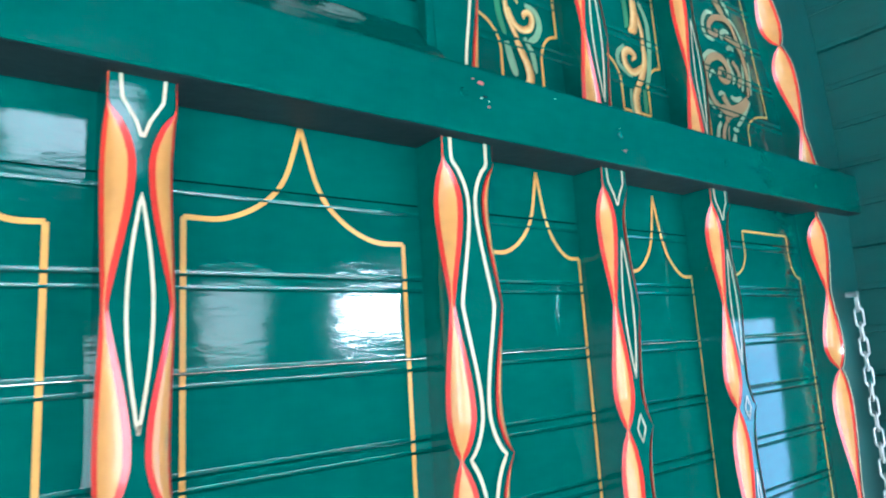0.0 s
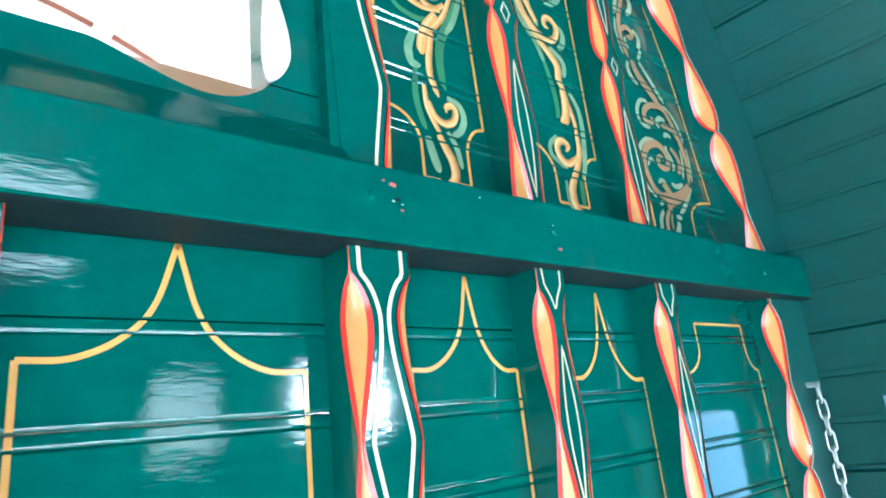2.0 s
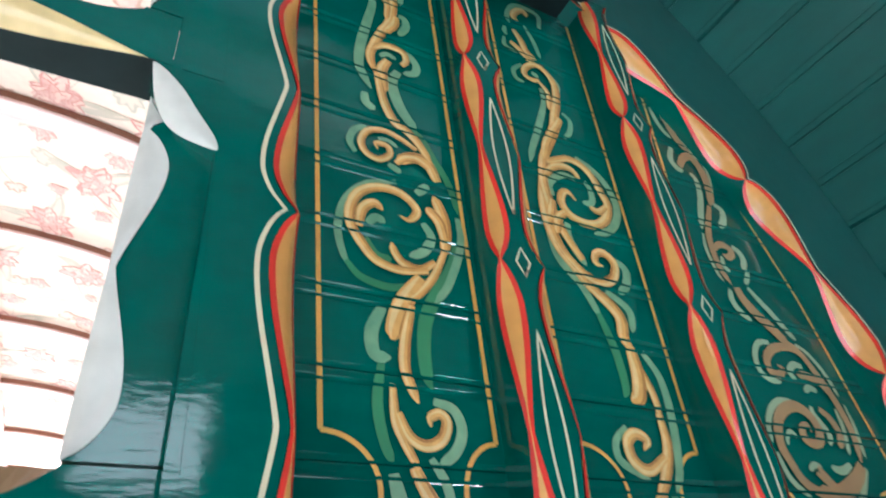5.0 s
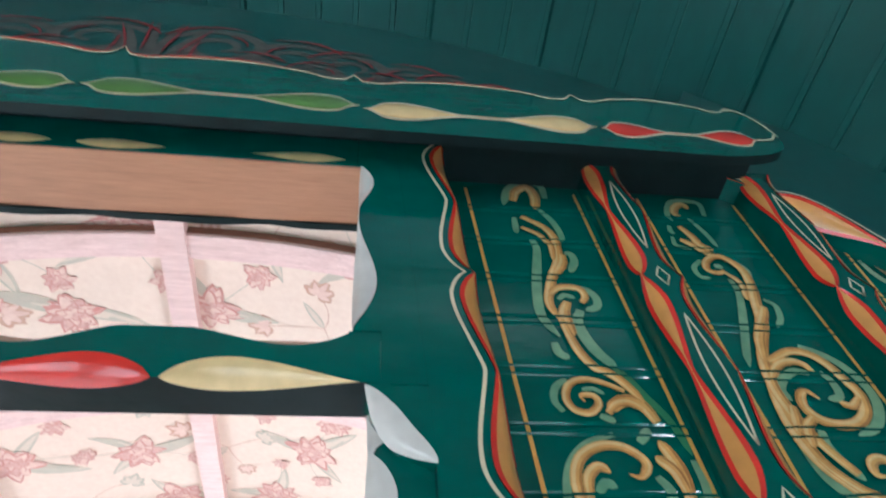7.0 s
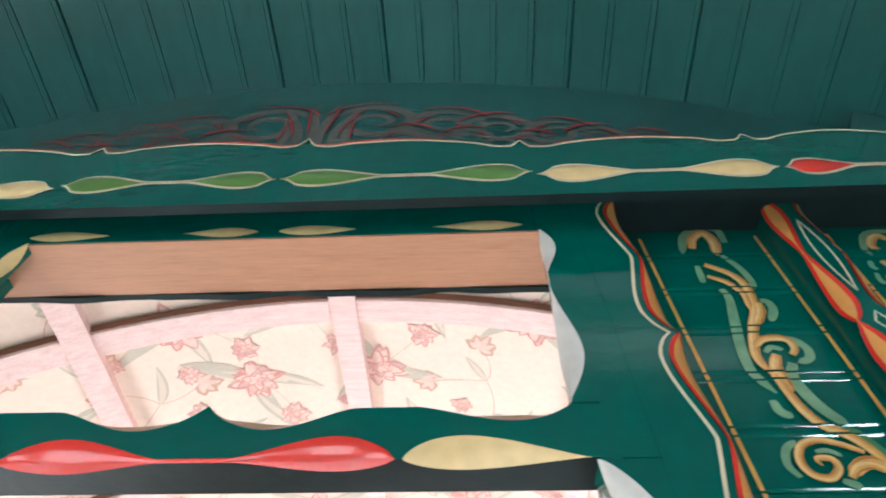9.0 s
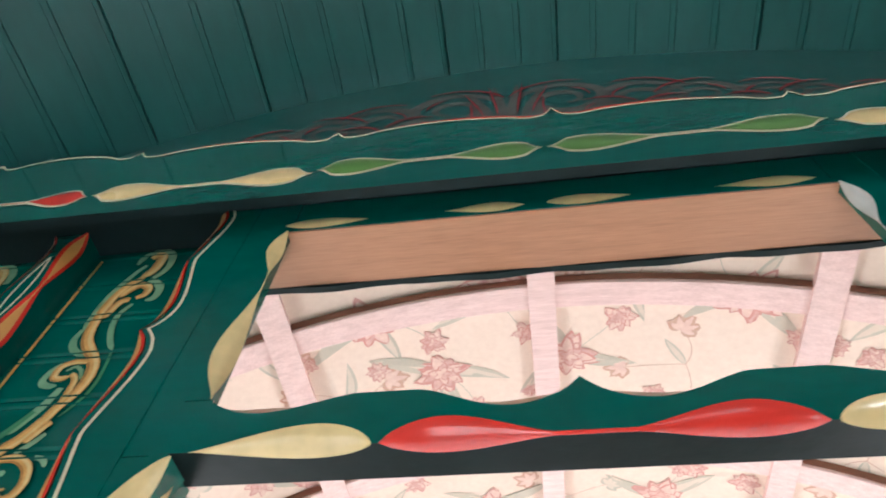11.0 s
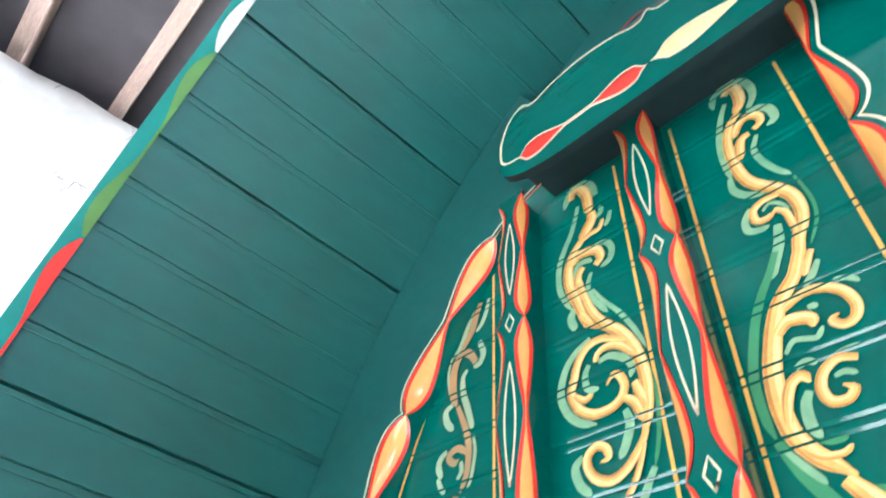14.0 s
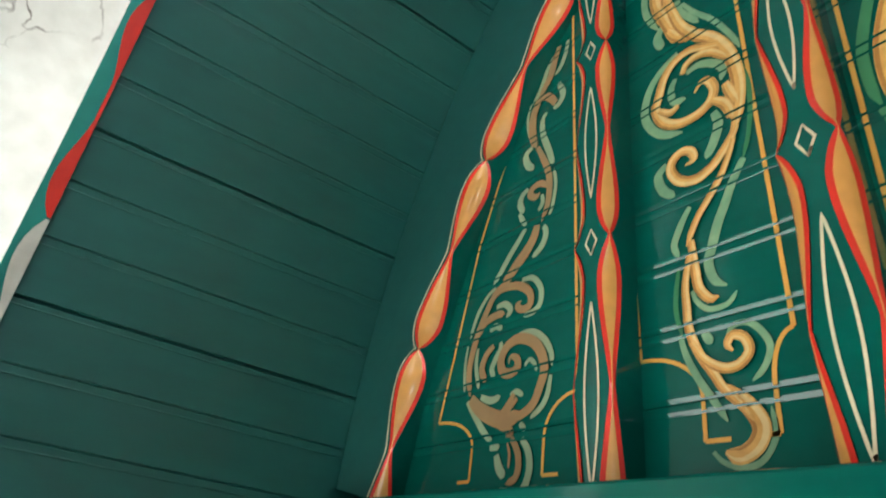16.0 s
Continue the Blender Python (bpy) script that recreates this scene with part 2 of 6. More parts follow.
def spiral(cx, cz, r0, r1, a0, a1, step=0.0025):
    """A spiral from radius r0 at angle a0 to r1 at a1, in degrees."""
    n = max(8, int(abs(radians(a1 - a0)) * max(r0, r1) / step))
    return [Vector((cx + (r0 + (r1 - r0) * i / n) * math.cos(radians(a0 + (a1 - a0) * i / n)),
                    cz + (r0 + (r1 - r0) * i / n) * math.sin(radians(a0 + (a1 - a0) * i / n)))) for i in range(n + 1)]


def cut_grooves(bm, grooves):
    """Take the paint out of the fine grooves between the boards."""
    zs = [v.co.z for v in bm.verts]
    if not zs:
        return bm
    low, high = min(zs), max(zs)
    for g in grooves:
        for a, b in ((g - 0.0013, g + 0.001), (g - 0.0096, g - 0.0075)):
            if b < low or a > high:
                continue
            for z in (a, b):
                bmesh.ops.bisect_plane(bm, geom=bm.verts[:] + bm.edges[:] + bm.faces[:], plane_co=(0, 0, z), plane_no=(0, 0, 1), dist=1e-6)
            gone = [f for f in bm.faces if a < f.calc_center_median().z < b]
            bmesh.ops.delete(bm, geom=gone, context="FACES")
    return bm


def ribbon(bm, line, width, y, side=1, shift=(0, 0)):
    """A brush stroke on a wall at depth y along line, of width(s) for s in 0..1."""
    n, last = len(line), None
    for i, p in enumerate(line):
        a, b = line[max(0, i - 1)], line[min(n - 1, i + 1)]
        d = (b - a).normalized() if (b - a).length > 1e-9 else Vector((0, 1))
        w = width(i / (n - 1)) / 2 if callable(width) else width / 2
        q = Vector((-d.y, d.x)) * w
        pa, pb = p + q, p - q
        pair = [bm.verts.new((side * (v.x + shift[0]), y, v.y + shift[1])) for v in (pa, pb)]
        if last:
            bm.faces.new((last[0], last[1], pair[1], pair[0]))
        last = pair
    return bm


def brush(wide, tip=0.25, head=0.35):
    """The width of a loaded brush: thin at the start, full at head, thin at the end."""
    def width(s):
        k = s / head if s < head else (1 - s) / (1 - head)
        return wide * (tip + (1 - tip) * math.sin(max(0.0, min(1.0, k)) * math.pi / 2) ** 0.8)
    return width


# ---- plan, in metres ----
ARCH_R, ARCH_Z = 1.094, 1.87      # roof of the porch
IN_R, IN_Z = 1.13, 1.526          # lining inside the wagon
PORCH = -0.405                    # front edge of the porch roof
RAIL_TOP, RAIL_LOW = 1.85, 1.791
SHELF_LOW = 2.403
RAIL_Y = -0.05                    # front of the ledge rail
CASING_Y, POST_Y = -0.042, -0.032
MID = -0.008                       # middle of the door casing
PITCH = 0.0556
UPPER = {1: [2.0885 + PITCH * k for k in range(-5, 8)], -1: [2.076 + PITCH * k for k in range(-5, 8)]}
LOWER = [1.743 - 0.0608 * k for k in range(0, 12)]


def arch_x(z, r=ARCH_R, zc=ARCH_Z):
    if z < zc:
        return r - 0.045 * (zc - z)
    return math.sqrt(max(0.0, r * r - (z - zc) ** 2))


def bulb(u):
    """How deep a carved stop chamfer cuts, for u in 0..1 from one notch to the next: a drop at either end and a thin waist."""
    s = min(u, 1 - u) * 2
    return max(0.0, math.sin(math.pi * s ** 0.6)) ** 1.15


def chamfer_depth(z, notches, deep, thin=0.0028):
    for a, b in zip(notches, notches[1:]):
        if a <= z <= b:
            u = (z - a) / (b - a)
            waist = thin * min(1.0, 8 * min(u, 1 - u))
            return max(0.0006, waist + (deep - thin) * bulb(u))
    return 0.0006


def carved_post(x, z0, z1, width, notches, deep, y=POST_Y, label="", group="", lean=0.0):
    """An upright post whose two front edges carry painted stop chamfers, with cream lines on its face."""
    post = thing("carved_post", None, None, label, "post", group)
    post.matrix_world = pose(x - lean * 2.05, 0, 0, 0, math.degrees(lean), 0)
    n = int((z1 - z0) / 0.004)
    zs = [z0 + (z1 - z0) * i / n for i in range(n + 1)]
    h, k = width / 2, 0.85
    cs = [chamfer_depth(z, notches, deep) for z in zs]
    bm = bmesh.new()
    loft(bm, [[(-h, 0.001, z), (-h, y + k * c, z), (-h + c, y, z), (h - c, y, z), (h, y + k * c, z), (h, 0.001, z)] for z, c in zip(zs, cs)])
    part("body", bm, GREEN, post)
    for s, nm in ((-1, "chamfer"), (1, "chamfer")):
        bm = bmesh.new()
        rings = []
        for z, c in zip(zs, cs):
            e = min(0.0022, c * 0.42) / c if c > 0.001 else 0.42
            o = 0.0007
            pts = []
            for u in (-0.06, e, e + (1 - 2 * e) * 0.25, 0.5, 1 - e - (1 - 2 * e) * 0.25, 1 - e, 1.06):
                swell = o + 0.5 * c * max(0.0, u * (1 - u))
                pts.append((s * (h - c * u) + s * swell, y + k * c * (1 - u) - swell, z))
            rings.append(pts)
        loft(bm, rings, closed=False, mats=[1, 0, 0, 0, 0, 1])
        part(nm, bm, [ORANGE, RED], post, "orange stop chamfer edged in red")
    def stripe(pts, closed=False):
        line = [Vector(p) for p in pts]
        bm = bmesh.new()
        ribbon(bm, line + line[:2] if closed else line, 0.0034 if width > 0.045 else 0.002, y - 0.0008)
        part("pinstripe", bm, CREAM, post, "thin cream pinstripe")

    def lens(a, b, half):
        arc = [(half * math.sin(math.pi * i / 24), a + (b - a) * i / 24) for i in range(25)]
        stripe(arc + [(-p, q) for p, q in arc[-2:0:-1]], True)

    if width > 0.045:
        for s in (-1, 1):
            stripe([(s * (h - c - 0.0068), z) for z, c in zip(zs, cs)])
    else:
        for a, b in zip(notches, notches[1:]):
            lo, hi = max(z0 - 0.03, a + 0.2 * (b - a)), min(z1 - 0.012, a + 0.78 * (b - a))
            if hi - lo > 0.05:
                half = 0.0068 if b - a > 0.15 else 0.005
                if lo < z0:
                    arc = [(half * math.sin(math.pi * min(1.0, (z - lo) / (hi - lo))), z) for z in [z0 + (hi - z0) * i / 24 for i in range(25)]]
                    stripe(arc + [(-p, q) for p, q in reversed(arc)])
                else:
                    lens(lo, hi, half)
        for q in notches:
            if z0 + 0.03 < q < z1 - 0.03:
                stripe([(0, q - 0.0125), (0.003, q - 0.006), (0.006, q), (0.003, q + 0.006), (0, q + 0.0125), (-0.003, q + 0.006), (-0.006, q), (-0.003, q - 0.006)], True)
        if z1 < 1.9:
            for s in (-1, 1):
                stripe([(s * 0.012, z1), (s * 0.011, z1 - 0.014), (s * 0.004, z1 - 0.026), (s * 0.0004, z1 - 0.036)])
    return post


# ---- the shed round the wagon ----
def slab(name, lo, hi, m, label, category, kind="structure"):
    return thing(name, box(bmesh.new(), lo, hi), m, label, category, "", kind)


slab("ground", (-60, -60, -0.1), (60, 60, 0.0), CONCRETE, "grey concrete floor of the shed", "floor")


def rough_wall():
    """The whitewashed stone wall beside the wagon, uneven and cracked."""
    bm = bmesh.new()
    ny, nz = 48, 50
    grid = []
    for i in range(ny + 1):
        row = []
        for k in range(nz + 1):
            y, z = -1.4 + 5.4 * i / ny, 3.4 * k / nz
            d = 0.05 * noise.noise((y * 2.1, z * 2.1, 0)) + 0.022 * noise.noise((y * 7, z * 7, 3))
            row.append(bm.verts.new((-1.93 + d, y, z + (0.05 * noise.noise((y * 3, 0, 0)) + 0.03 * noise.noise((y * 11, 2, 0)) if k == nz else 0))))
        grid.append(row)
    for i in range(ny):
        for k in range(nz):
            bm.faces.new((grid[i][k], grid[i + 1][k], grid[i + 1][k + 1], grid[i][k + 1]))
    ext = bmesh.ops.extrude_face_region(bm, geom=bm.faces[:])
    for v in (g for g in ext["geom"] if isinstance(g, bmesh.types.BMVert)):
        v.co.x = -2.3
    return thing("wall_west", bm, WHITEWASH, "rough whitewashed stone wall beside the wagon", "wall", "", "structure")


rough_wall()
slab("wall_north", (-2.3, 4.0, 0), (3.5, 4.25, 3.8), WHITEWASH, "whitewashed back wall of the shed", "wall")


def pierced(name, span_a, span_b, thick, holes, axis, m, label, category):
    """A wall (axis 'y': a is x, b is z) or a ceiling (axis 'z': a is x, b is y) with openings right through it; holes: (a0, a1, b0, b1)."""
    cuts_a = sorted({*span_a, *(v for h in holes for v in h[:2])})
    cuts_b = sorted({*span_b, *(v for h in holes for v in h[2:])})
    bm = bmesh.new()
    for a0, a1 in zip(cuts_a, cuts_a[1:]):
        for b0, b1 in zip(cuts_b, cuts_b[1:]):
            ca, cb = (a0 + a1) / 2, (b0 + b1) / 2
            if any(h[0] < ca < h[1] and h[2] < cb < h[3] for h in holes):
                continue
            if axis == "y":
                box(bm, (a0, thick[0], b0), (a1, thick[1], b1))
            else:
                box(bm, (a0, b0, thick[0]), (a1, b1, thick[1]))
    bmesh.ops.remove_doubles(bm, verts=bm.verts, dist=1e-5)
    inner = [f for f in bm.faces if sum(1 for g in bm.faces if g is not f and (g.calc_center_median() - f.calc_center_median()).length < 1e-4)]
    bmesh.ops.delete(bm, geom=inner, context="FACES")
    return thing(name, bm, m, label, category, "", "structure")


def side_wall(name, x0, x1, y0, y1, door, head, label):
    """A dark stone side wall with an open doorway from door[0] to door[1]."""
    bm = bmesh.new()
    for lo, hi in (((y0, 0), (door[0], 3.8)), ((door[1], 0), (y1, 3.8)), ((door[0], head), (door[1], 3.8))):
        box(bm, (x0, lo[0], lo[1]), (x1, hi[0], hi[1]))
    return thing(name, bm, STONE, label, "wall", "", "structure")


# the low opening on the left exists only for the front fill
pierced("wall_south", (-2.3, 3.5), (0.0, 3.62), (-4.25, -4.0), [(1.35, 1.75, 1.68, 2.18), (2.37, 2.99, 1.79, 2.17), (0.18, 0.92, 2.88, 3.42), (-1.34, -0.26, 0.0, 1.84)], "y", STONE, "dark stone shed wall with small windows and an opening added for a fill lamp", "wall")
side_wall("wall_east", 3.25, 3.5, -4.0, 4.0, (-1.54, -0.74), 1.96, "dark stone side wall of the shed with an open doorway")
# the west end is unseen, added dark to keep pale reflections off the panels
side_wall("wall_west_dark_end", -2.3, -1.93, -4.0, -1.4, (-3.3, -1.7), 1.8, "unseen dark end of the west wall with an open doorway, added to darken reflections")
# the three openings are out of view and made only for the fill lamps
pierced("ceiling", (-2.3, 3.5), (-4.25, 4.25), (3.62, 3.72), [(-0.5, 1.7, -1.6, -0.8), (-1.7, -1.2, 0.7, 1.7), (-1.8, -1.2, -2.6, -1.3)], "z", SOOT, "dark shed ceiling with three unseen openings added for fill lamps", "ceiling")
for yb in [-3.61 + 0.31 * k for k in range(24)]:
    slab("ceiling_beam", (-2.25, yb - 0.022, 3.5), (3.24, yb + 0.022, 3.615), BEAM, "weathered brown wooden ceiling beam", "beam", "")["group"] = "beams under the shed ceiling"

# ---- wagon: front wall ----
front = thing("wall_front", None, None, "green gloss-painted matchboard front wall of a wagon", "wall", "", "structure")


def matchboard(z0, h, x0, x1a, x1b, back=0.012, deep=0.00125, wide=0.0036):
    """One horizontal matchboard: two fine grooves along its top edge, each with a sloping upper side."""
    ramp = lambda z, deep, long: [(z + long * q, deep * (1 - q) ** 1.25) for q in (0, 0.15, 0.3, 0.45, 0.6, 0.75, 0.9, 1.0)]
    prof = [(0, back), (0, 0.0018), *ramp(0.0003, deep, wide), (h - 0.0105, 0), (h - 0.0098, 0.0003), (h - 0.0095, 0.0013), *ramp(h - 0.0091, deep, wide), (h - 0.0022, 0), (h - 0.0011, 0.0003), (h - 0.0006, 0.0012), (h - 0.0002, 0.0018), (h - 0.0002, back)]
    bm = bmesh.new()
    loft(bm, [[(x0, y, z0 + z) for z, y in prof], [(x1a + (x1b - x1a) * z / h, y, z0 + z) for z, y in prof]])
    return part("board", bm, GREEN, front)


for s in (-1, 1):
    for g in UPPER[s][:-1]:
        matchboard(g, PITCH, s * 0.31, s * (arch_x(g) + 0.012), s * (arch_x(g + PITCH) + 0.012))
for g in LOWER:
    e = arch_x(g - 0.06) + 0.012
    matchboard(g - 0.0608, 0.0608, -e, e, e, deep=0.0017, wide=0.0028)
bm = bmesh.new()
box(bm, (-1.1, 0, LOWER[0]), (1.1, 0.012, 1.81))
part("top_board", bm, GREEN, front)


def gable():
    """The wall above the shelf, up to the arch."""
    bm = bmesh.new()
    z0 = UPPER[1][-1]
    pts = [(arch_x(z0), z0)] + [(ARCH_R * math.cos(a), ARCH_Z + ARCH_R * math.sin(a)) for a in [math.asin((z0 - ARCH_Z) / ARCH_R) + (math.pi - 2 * math.asin((z0 - ARCH_Z) / ARCH_R)) * k / 40 for k in range(1, 40)]] + [(-arch_x(z0), z0)]
    f = bm.faces.new([bm.verts.new((x, 0.0, z)) for x, z in pts])
    ext = bmesh.ops.extrude_face_region(bm, geom=[f])
    for v in (g for g in ext["geom"] if isinstance(g, bmesh.types.BMVert)):
        v.co.y = 0.012
    # darker roof green puts the gable's shade into its colour
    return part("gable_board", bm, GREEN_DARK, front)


gable()
part("top_fillet", box(bmesh.new(), (-0.9, 0.0012, 2.4655), (-0.31, 0.0118, 2.4775)), GREEN, front)

# ---- ledge rail ----
bm = bmesh.new()
box(bm, (-1.094, RAIL_Y, RAIL_LOW), (1.094, 0.0, RAIL_TOP), 0.0025)
# rail underside: near-black stands for the shade below the ledge
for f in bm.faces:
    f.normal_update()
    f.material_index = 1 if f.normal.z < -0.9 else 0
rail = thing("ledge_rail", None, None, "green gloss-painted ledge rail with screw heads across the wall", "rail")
part("rail_bar", bm, [GREEN, DARK_SHADE], rail)
for x, z in ((0.335, 1.825), (0.53, 1.822), (0.72, 1.82), (0.95, 1.818), (-0.4, 1.82), (-0.75, 1.82)):
    bm = bmesh.new()
    bmesh.ops.create_cone(bm, cap_ends=True, segments=14, radius1=0.0042, radius2=0.003, depth=0.0024, matrix=pose(x, RAIL_Y - 0.0008, z, 90))
    box(bm, (x - 0.003, RAIL_Y - 0.0022, z - 0.0005), (x + 0.003, RAIL_Y - 0.0018, z + 0.0005))
    part("screw_head", bm, GREEN, rail, "painted-over screw head")
random.seed(9)


def flake(x, z, w, m, label, y=RAIL_Y - 0.0004):
    """A small irregular chip in the paint."""
    bm = bmesh.new()
    n = 11
    rim = [bm.verts.new((x + w * random.uniform(0.6, 1.15) * math.cos(2 * math.pi * k / n), y, z + 0.5 * w * random.uniform(0.6, 1.2) * math.sin(2 * math.pi * k / n))) for k in range(n)]
    bm.faces.new(rim)
    return part("paint_chip", bm, m, rail, label)


for x, z, w in ((0.353, 1.836, 0.0042), (0.345, 1.838, 0.002), (0.533, 1.806, 0.0036), (0.36, 1.817, 0.0022)):
    flake(x, z, w, CHIP, "small red paint chip")
# holes are flat flakes; the dark inside them is only colour
for x, z, w in ((0.3565, 1.825, 0.0032), (0.5245, 1.826, 0.0022), (0.661, 1.815, 0.0016), (0.78, 1.834, 0.0014)):
    flake(x, z, w, DARK_SHADE, "chipped screw hole, its dark painted flat")
for x, z, w in ((0.3525, 1.823, 0.0016), (0.3605, 1.8215, 0.0013), (0.5275, 1.8275, 0.001), (0.44, 1.84, 0.0011)):
    flake(x, z, w, CREAM, "pale chip to the undercoat", RAIL_Y - 0.0007)

# ---- posts ----
for x, lo, hi in ((0.529, 2.063, 2.281), (0.715, 2.060, 2.278), (-0.533, 2.051, 2.268), (-0.711, 2.045, 2.270)):
    carved_post(x, RAIL_TOP, 2.478, 0.039, [lo - 0.25, lo, hi, hi + 0.20], 0.0128, label="green carved post with orange and red stop chamfers", group="carved posts above the ledge", lean=-0.026)
LOW_NOTCH = [1.25, 1.546, 1.772]
for x, w, d in ((0.3465, 0.051, 0.0152), (0.106, 0.036, 0.0145), (0.531, 0.0375, 0.013), (0.7215, 0.0385, 0.013), (-0.3465, 0.051, 0.0152), (-0.530, 0.041, 0.0138), (-0.718, 0.041, 0.0138)):
    carved_post(x, 1.05, RAIL_LOW, w, LOW_NOTCH, d, y=-0.036, label="green carved post with orange and red stop chamfers", group="carved posts below the ledge")


def edge_bar(name, path, outward, width, notches, deep, y_front, y_back, inks, parent, stripe=None, label="", k=0.85, slant=0.0, cuts=None):
    """A bar along an opening or a roof line whose inner front edge is stop-chamfered. path: (x, z) points from the bottom up;
    outward: unit (x, z) vectors away from the edge; notches: path lengths where the chamfer runs out."""
    run, total = [0.0], 0.0
    for a, b in zip(path, path[1:]):
        total += (b - a).length
        run.append(total)
    cs = cuts or [chamfer_depth(s, notches, deep) for s in run]
    bm = bmesh.new()
    rings = []
    for p, o, c, w in zip(path, outward, cs, width if isinstance(width, list) else [width] * len(path)):
        q = lambda off, y: (p.x + o.x * off, y, p.y + o.y * off)
        rings.append([q(0, y_back), q(0, y_front + k * c), q(c, y_front), q(c + 0.008 if w > 0.03 else w * 0.9, y_front), q(w, y_front - slant), q(w, y_back)])
    # a slanted strip takes the darker roof green to offset the light it catches
    loft(bm, rings, mats=[0, 0, 0, 1, 0, 0] if slant else None)
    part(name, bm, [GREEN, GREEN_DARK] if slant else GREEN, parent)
    bm = bmesh.new()
    rings = []
    for p, o, c in zip(path, outward, cs):
        e = min(0.0022, c * 0.42) / c if c > 0.001 else 0.42
        if len(inks) == 1:
            e = 0.02
        ring = []
        for u in (-0.06, e, e + (1 - 2 * e) * 0.25, 0.5, 1 - e - (1 - 2 * e) * 0.25, 1 - e, 1.06):
            swell = 0.0007 + 0.5 * c * max(0.0, u * (1 - u))
            ring.append((p.x + o.x * (c * u - swell), y_front + k * c * (1 - u) - swell, p.y + o.y * (c * u - swell)))
        rings.append(ring)
    loft(bm, rings, closed=False, mats=[1, 0, 0, 0, 0, 1] if len(inks) > 1 else None)
    part("chamfer", bm, list(inks), parent, label)
    if stripe:
        bm = bmesh.new()
        last = None
        for p, o, c in zip(path, outward, cs):
            pair = [bm.verts.new((p.x + o.x * (c + f), y_front - 0.0008, p.y + o.y * (c + f))) for f in stripe]
            if last:
                bm.faces.new((last[0], last[1], pair[1], pair[0]))
            last = pair
        part("pinstripe", bm, CREAM, parent, "cream pinstripe")


def straight(x0, z0, x1, z1, step=0.004):
    n = max(2, int(math.hypot(x1 - x0, z1 - z0) / step))
    return [Vector((x0 + (x1 - x0) * i / n, z0 + (z1 - z0) * i / n)) for i in range(n + 1)]


def drop_shape(u):
    """A drop near either end of a long thin neck."""
    s = min(1.0, min(u, 1 - u) * 2 / 0.82)
    return max(0.0, math.sin(math.pi * s ** 0.7)) ** 1.3


# ---- door casing ----
casing = thing("door_casing", None, None, "green door casing with cream and orange carved edges", "door casing")
OP_TOP, MR_TOP, MR_LOW = 2.4155, 2.190, 2.143


def span(a, b):
    return min(a, b), max(a, b)


def opening_cut(z):
    """How deep the chamfer of the upper opening is cut at height z."""
    if z < 2.342:
        u = max(0.0, (2.325 - z) / 0.133)
        return 0.0006 + 0.0155 * max(0.0, math.sin(math.pi * min(1.0, u) ** 1.45)) ** 1.1
    return 0.0006 + 0.0115 * math.sin(math.pi * min(1.0, (z - 2.342) / 0.074) ** 1.3)


for s in (-1, 1):
    X = lambda x: MID + s * x
    # outer edge, beside the scroll panels
    path = smooth_line([(0.3676, RAIL_TOP), (0.3606, 2.056), (0.3515, 2.26), (0.339, 2.468)], 0.004) if s > 0 else straight(-0.373, RAIL_TOP, -0.364, 2.468)
    marks = [-0.06, 0.203, 0.411, 0.62] if s > 0 else [-0.06, 0.205, 0.425, 0.63]
    edge_bar("casing_edge", path, [Vector((-s, 0))] * len(path), 0.05, marks, 0.0165, CASING_Y, 0.001,
             (ORANGE, RED), casing, (0.0052, 0.0081), "orange stop chamfer edged in red")
    x0, x1 = span(X(0.284), X(0.325))
    part("stile", box(bmesh.new(), (x0, CASING_Y + 0.0008, MR_LOW), (x1, -0.031, 2.468)), GREEN, casing)
    x0, x1 = span(X(0.317), X(0.325))
    part("jamb_lip", box(bmesh.new(), (x0, CASING_Y + 0.0008, RAIL_TOP), (x1, -0.012, MR_LOW)), GREEN, casing)
    x0, x1 = span(X(0.2848), X(0.325))
    part("corner_back", box(bmesh.new(), (x0, CASING_Y + 0.002, 2.124), (x1, -0.017, MR_LOW)), GREEN, casing)
    # side of the upper opening: a short drop above a long one
    path = straight(X(0.264), MR_TOP, X(0.264), OP_TOP)
    edge_bar("opening_edge", path, [Vector((s, 0))] * len(path), 0.02, (), 0, CASING_Y, -0.031,
             (SILVER if s > 0 else CREAM_CHAMFER,), casing, None, "pale cream stop chamfer", k=0.55, cuts=[opening_cut(p.y) for p in path])
    x0, x1 = span(X(0.26), X(0.284))
    part("rail_end", box(bmesh.new(), (x0, CASING_Y, OP_TOP), (x1, -0.031, 2.468)), GREEN, casing)
    # hollowed corner of the lower opening
    line = smooth_line([(0.318, 2.084), (0.293, 2.098), (0.281, 2.117), (0.274, 2.141)], 0.002)
    path = [Vector((X(p.x), p.y)) for p in line]
    o = Vector((s * 0.8, 0.6))
    cuts = [0.0006 + 0.0155 * math.sin(math.pi * i / (len(path) - 1)) ** 0.8 for i in range(len(path))]
    edge_bar("corner_block", path, [o] * len(path), 0.0175, (), 0, CASING_Y + 0.0002, -0.016, (SILVER if s > 0 else CREAM_CHAMFER,), casing, None, "pale cream corner chamfer", k=0.5, cuts=cuts)
    bm = bmesh.new()
    edge = [(p + o * (c + 0.0006), p.y) for p, c in zip(path, cuts)]
    loft(bm, [[(q.x, CASING_Y + 0.0005, q.y), (X(0.3255), CASING_Y + 0.0005, q.y + 0.0004), (X(0.3255), -0.016, q.y + 0.0004), (q.x, -0.016, q.y)] for q, z in edge])
    part("corner_fill", bm, GREEN, casing)



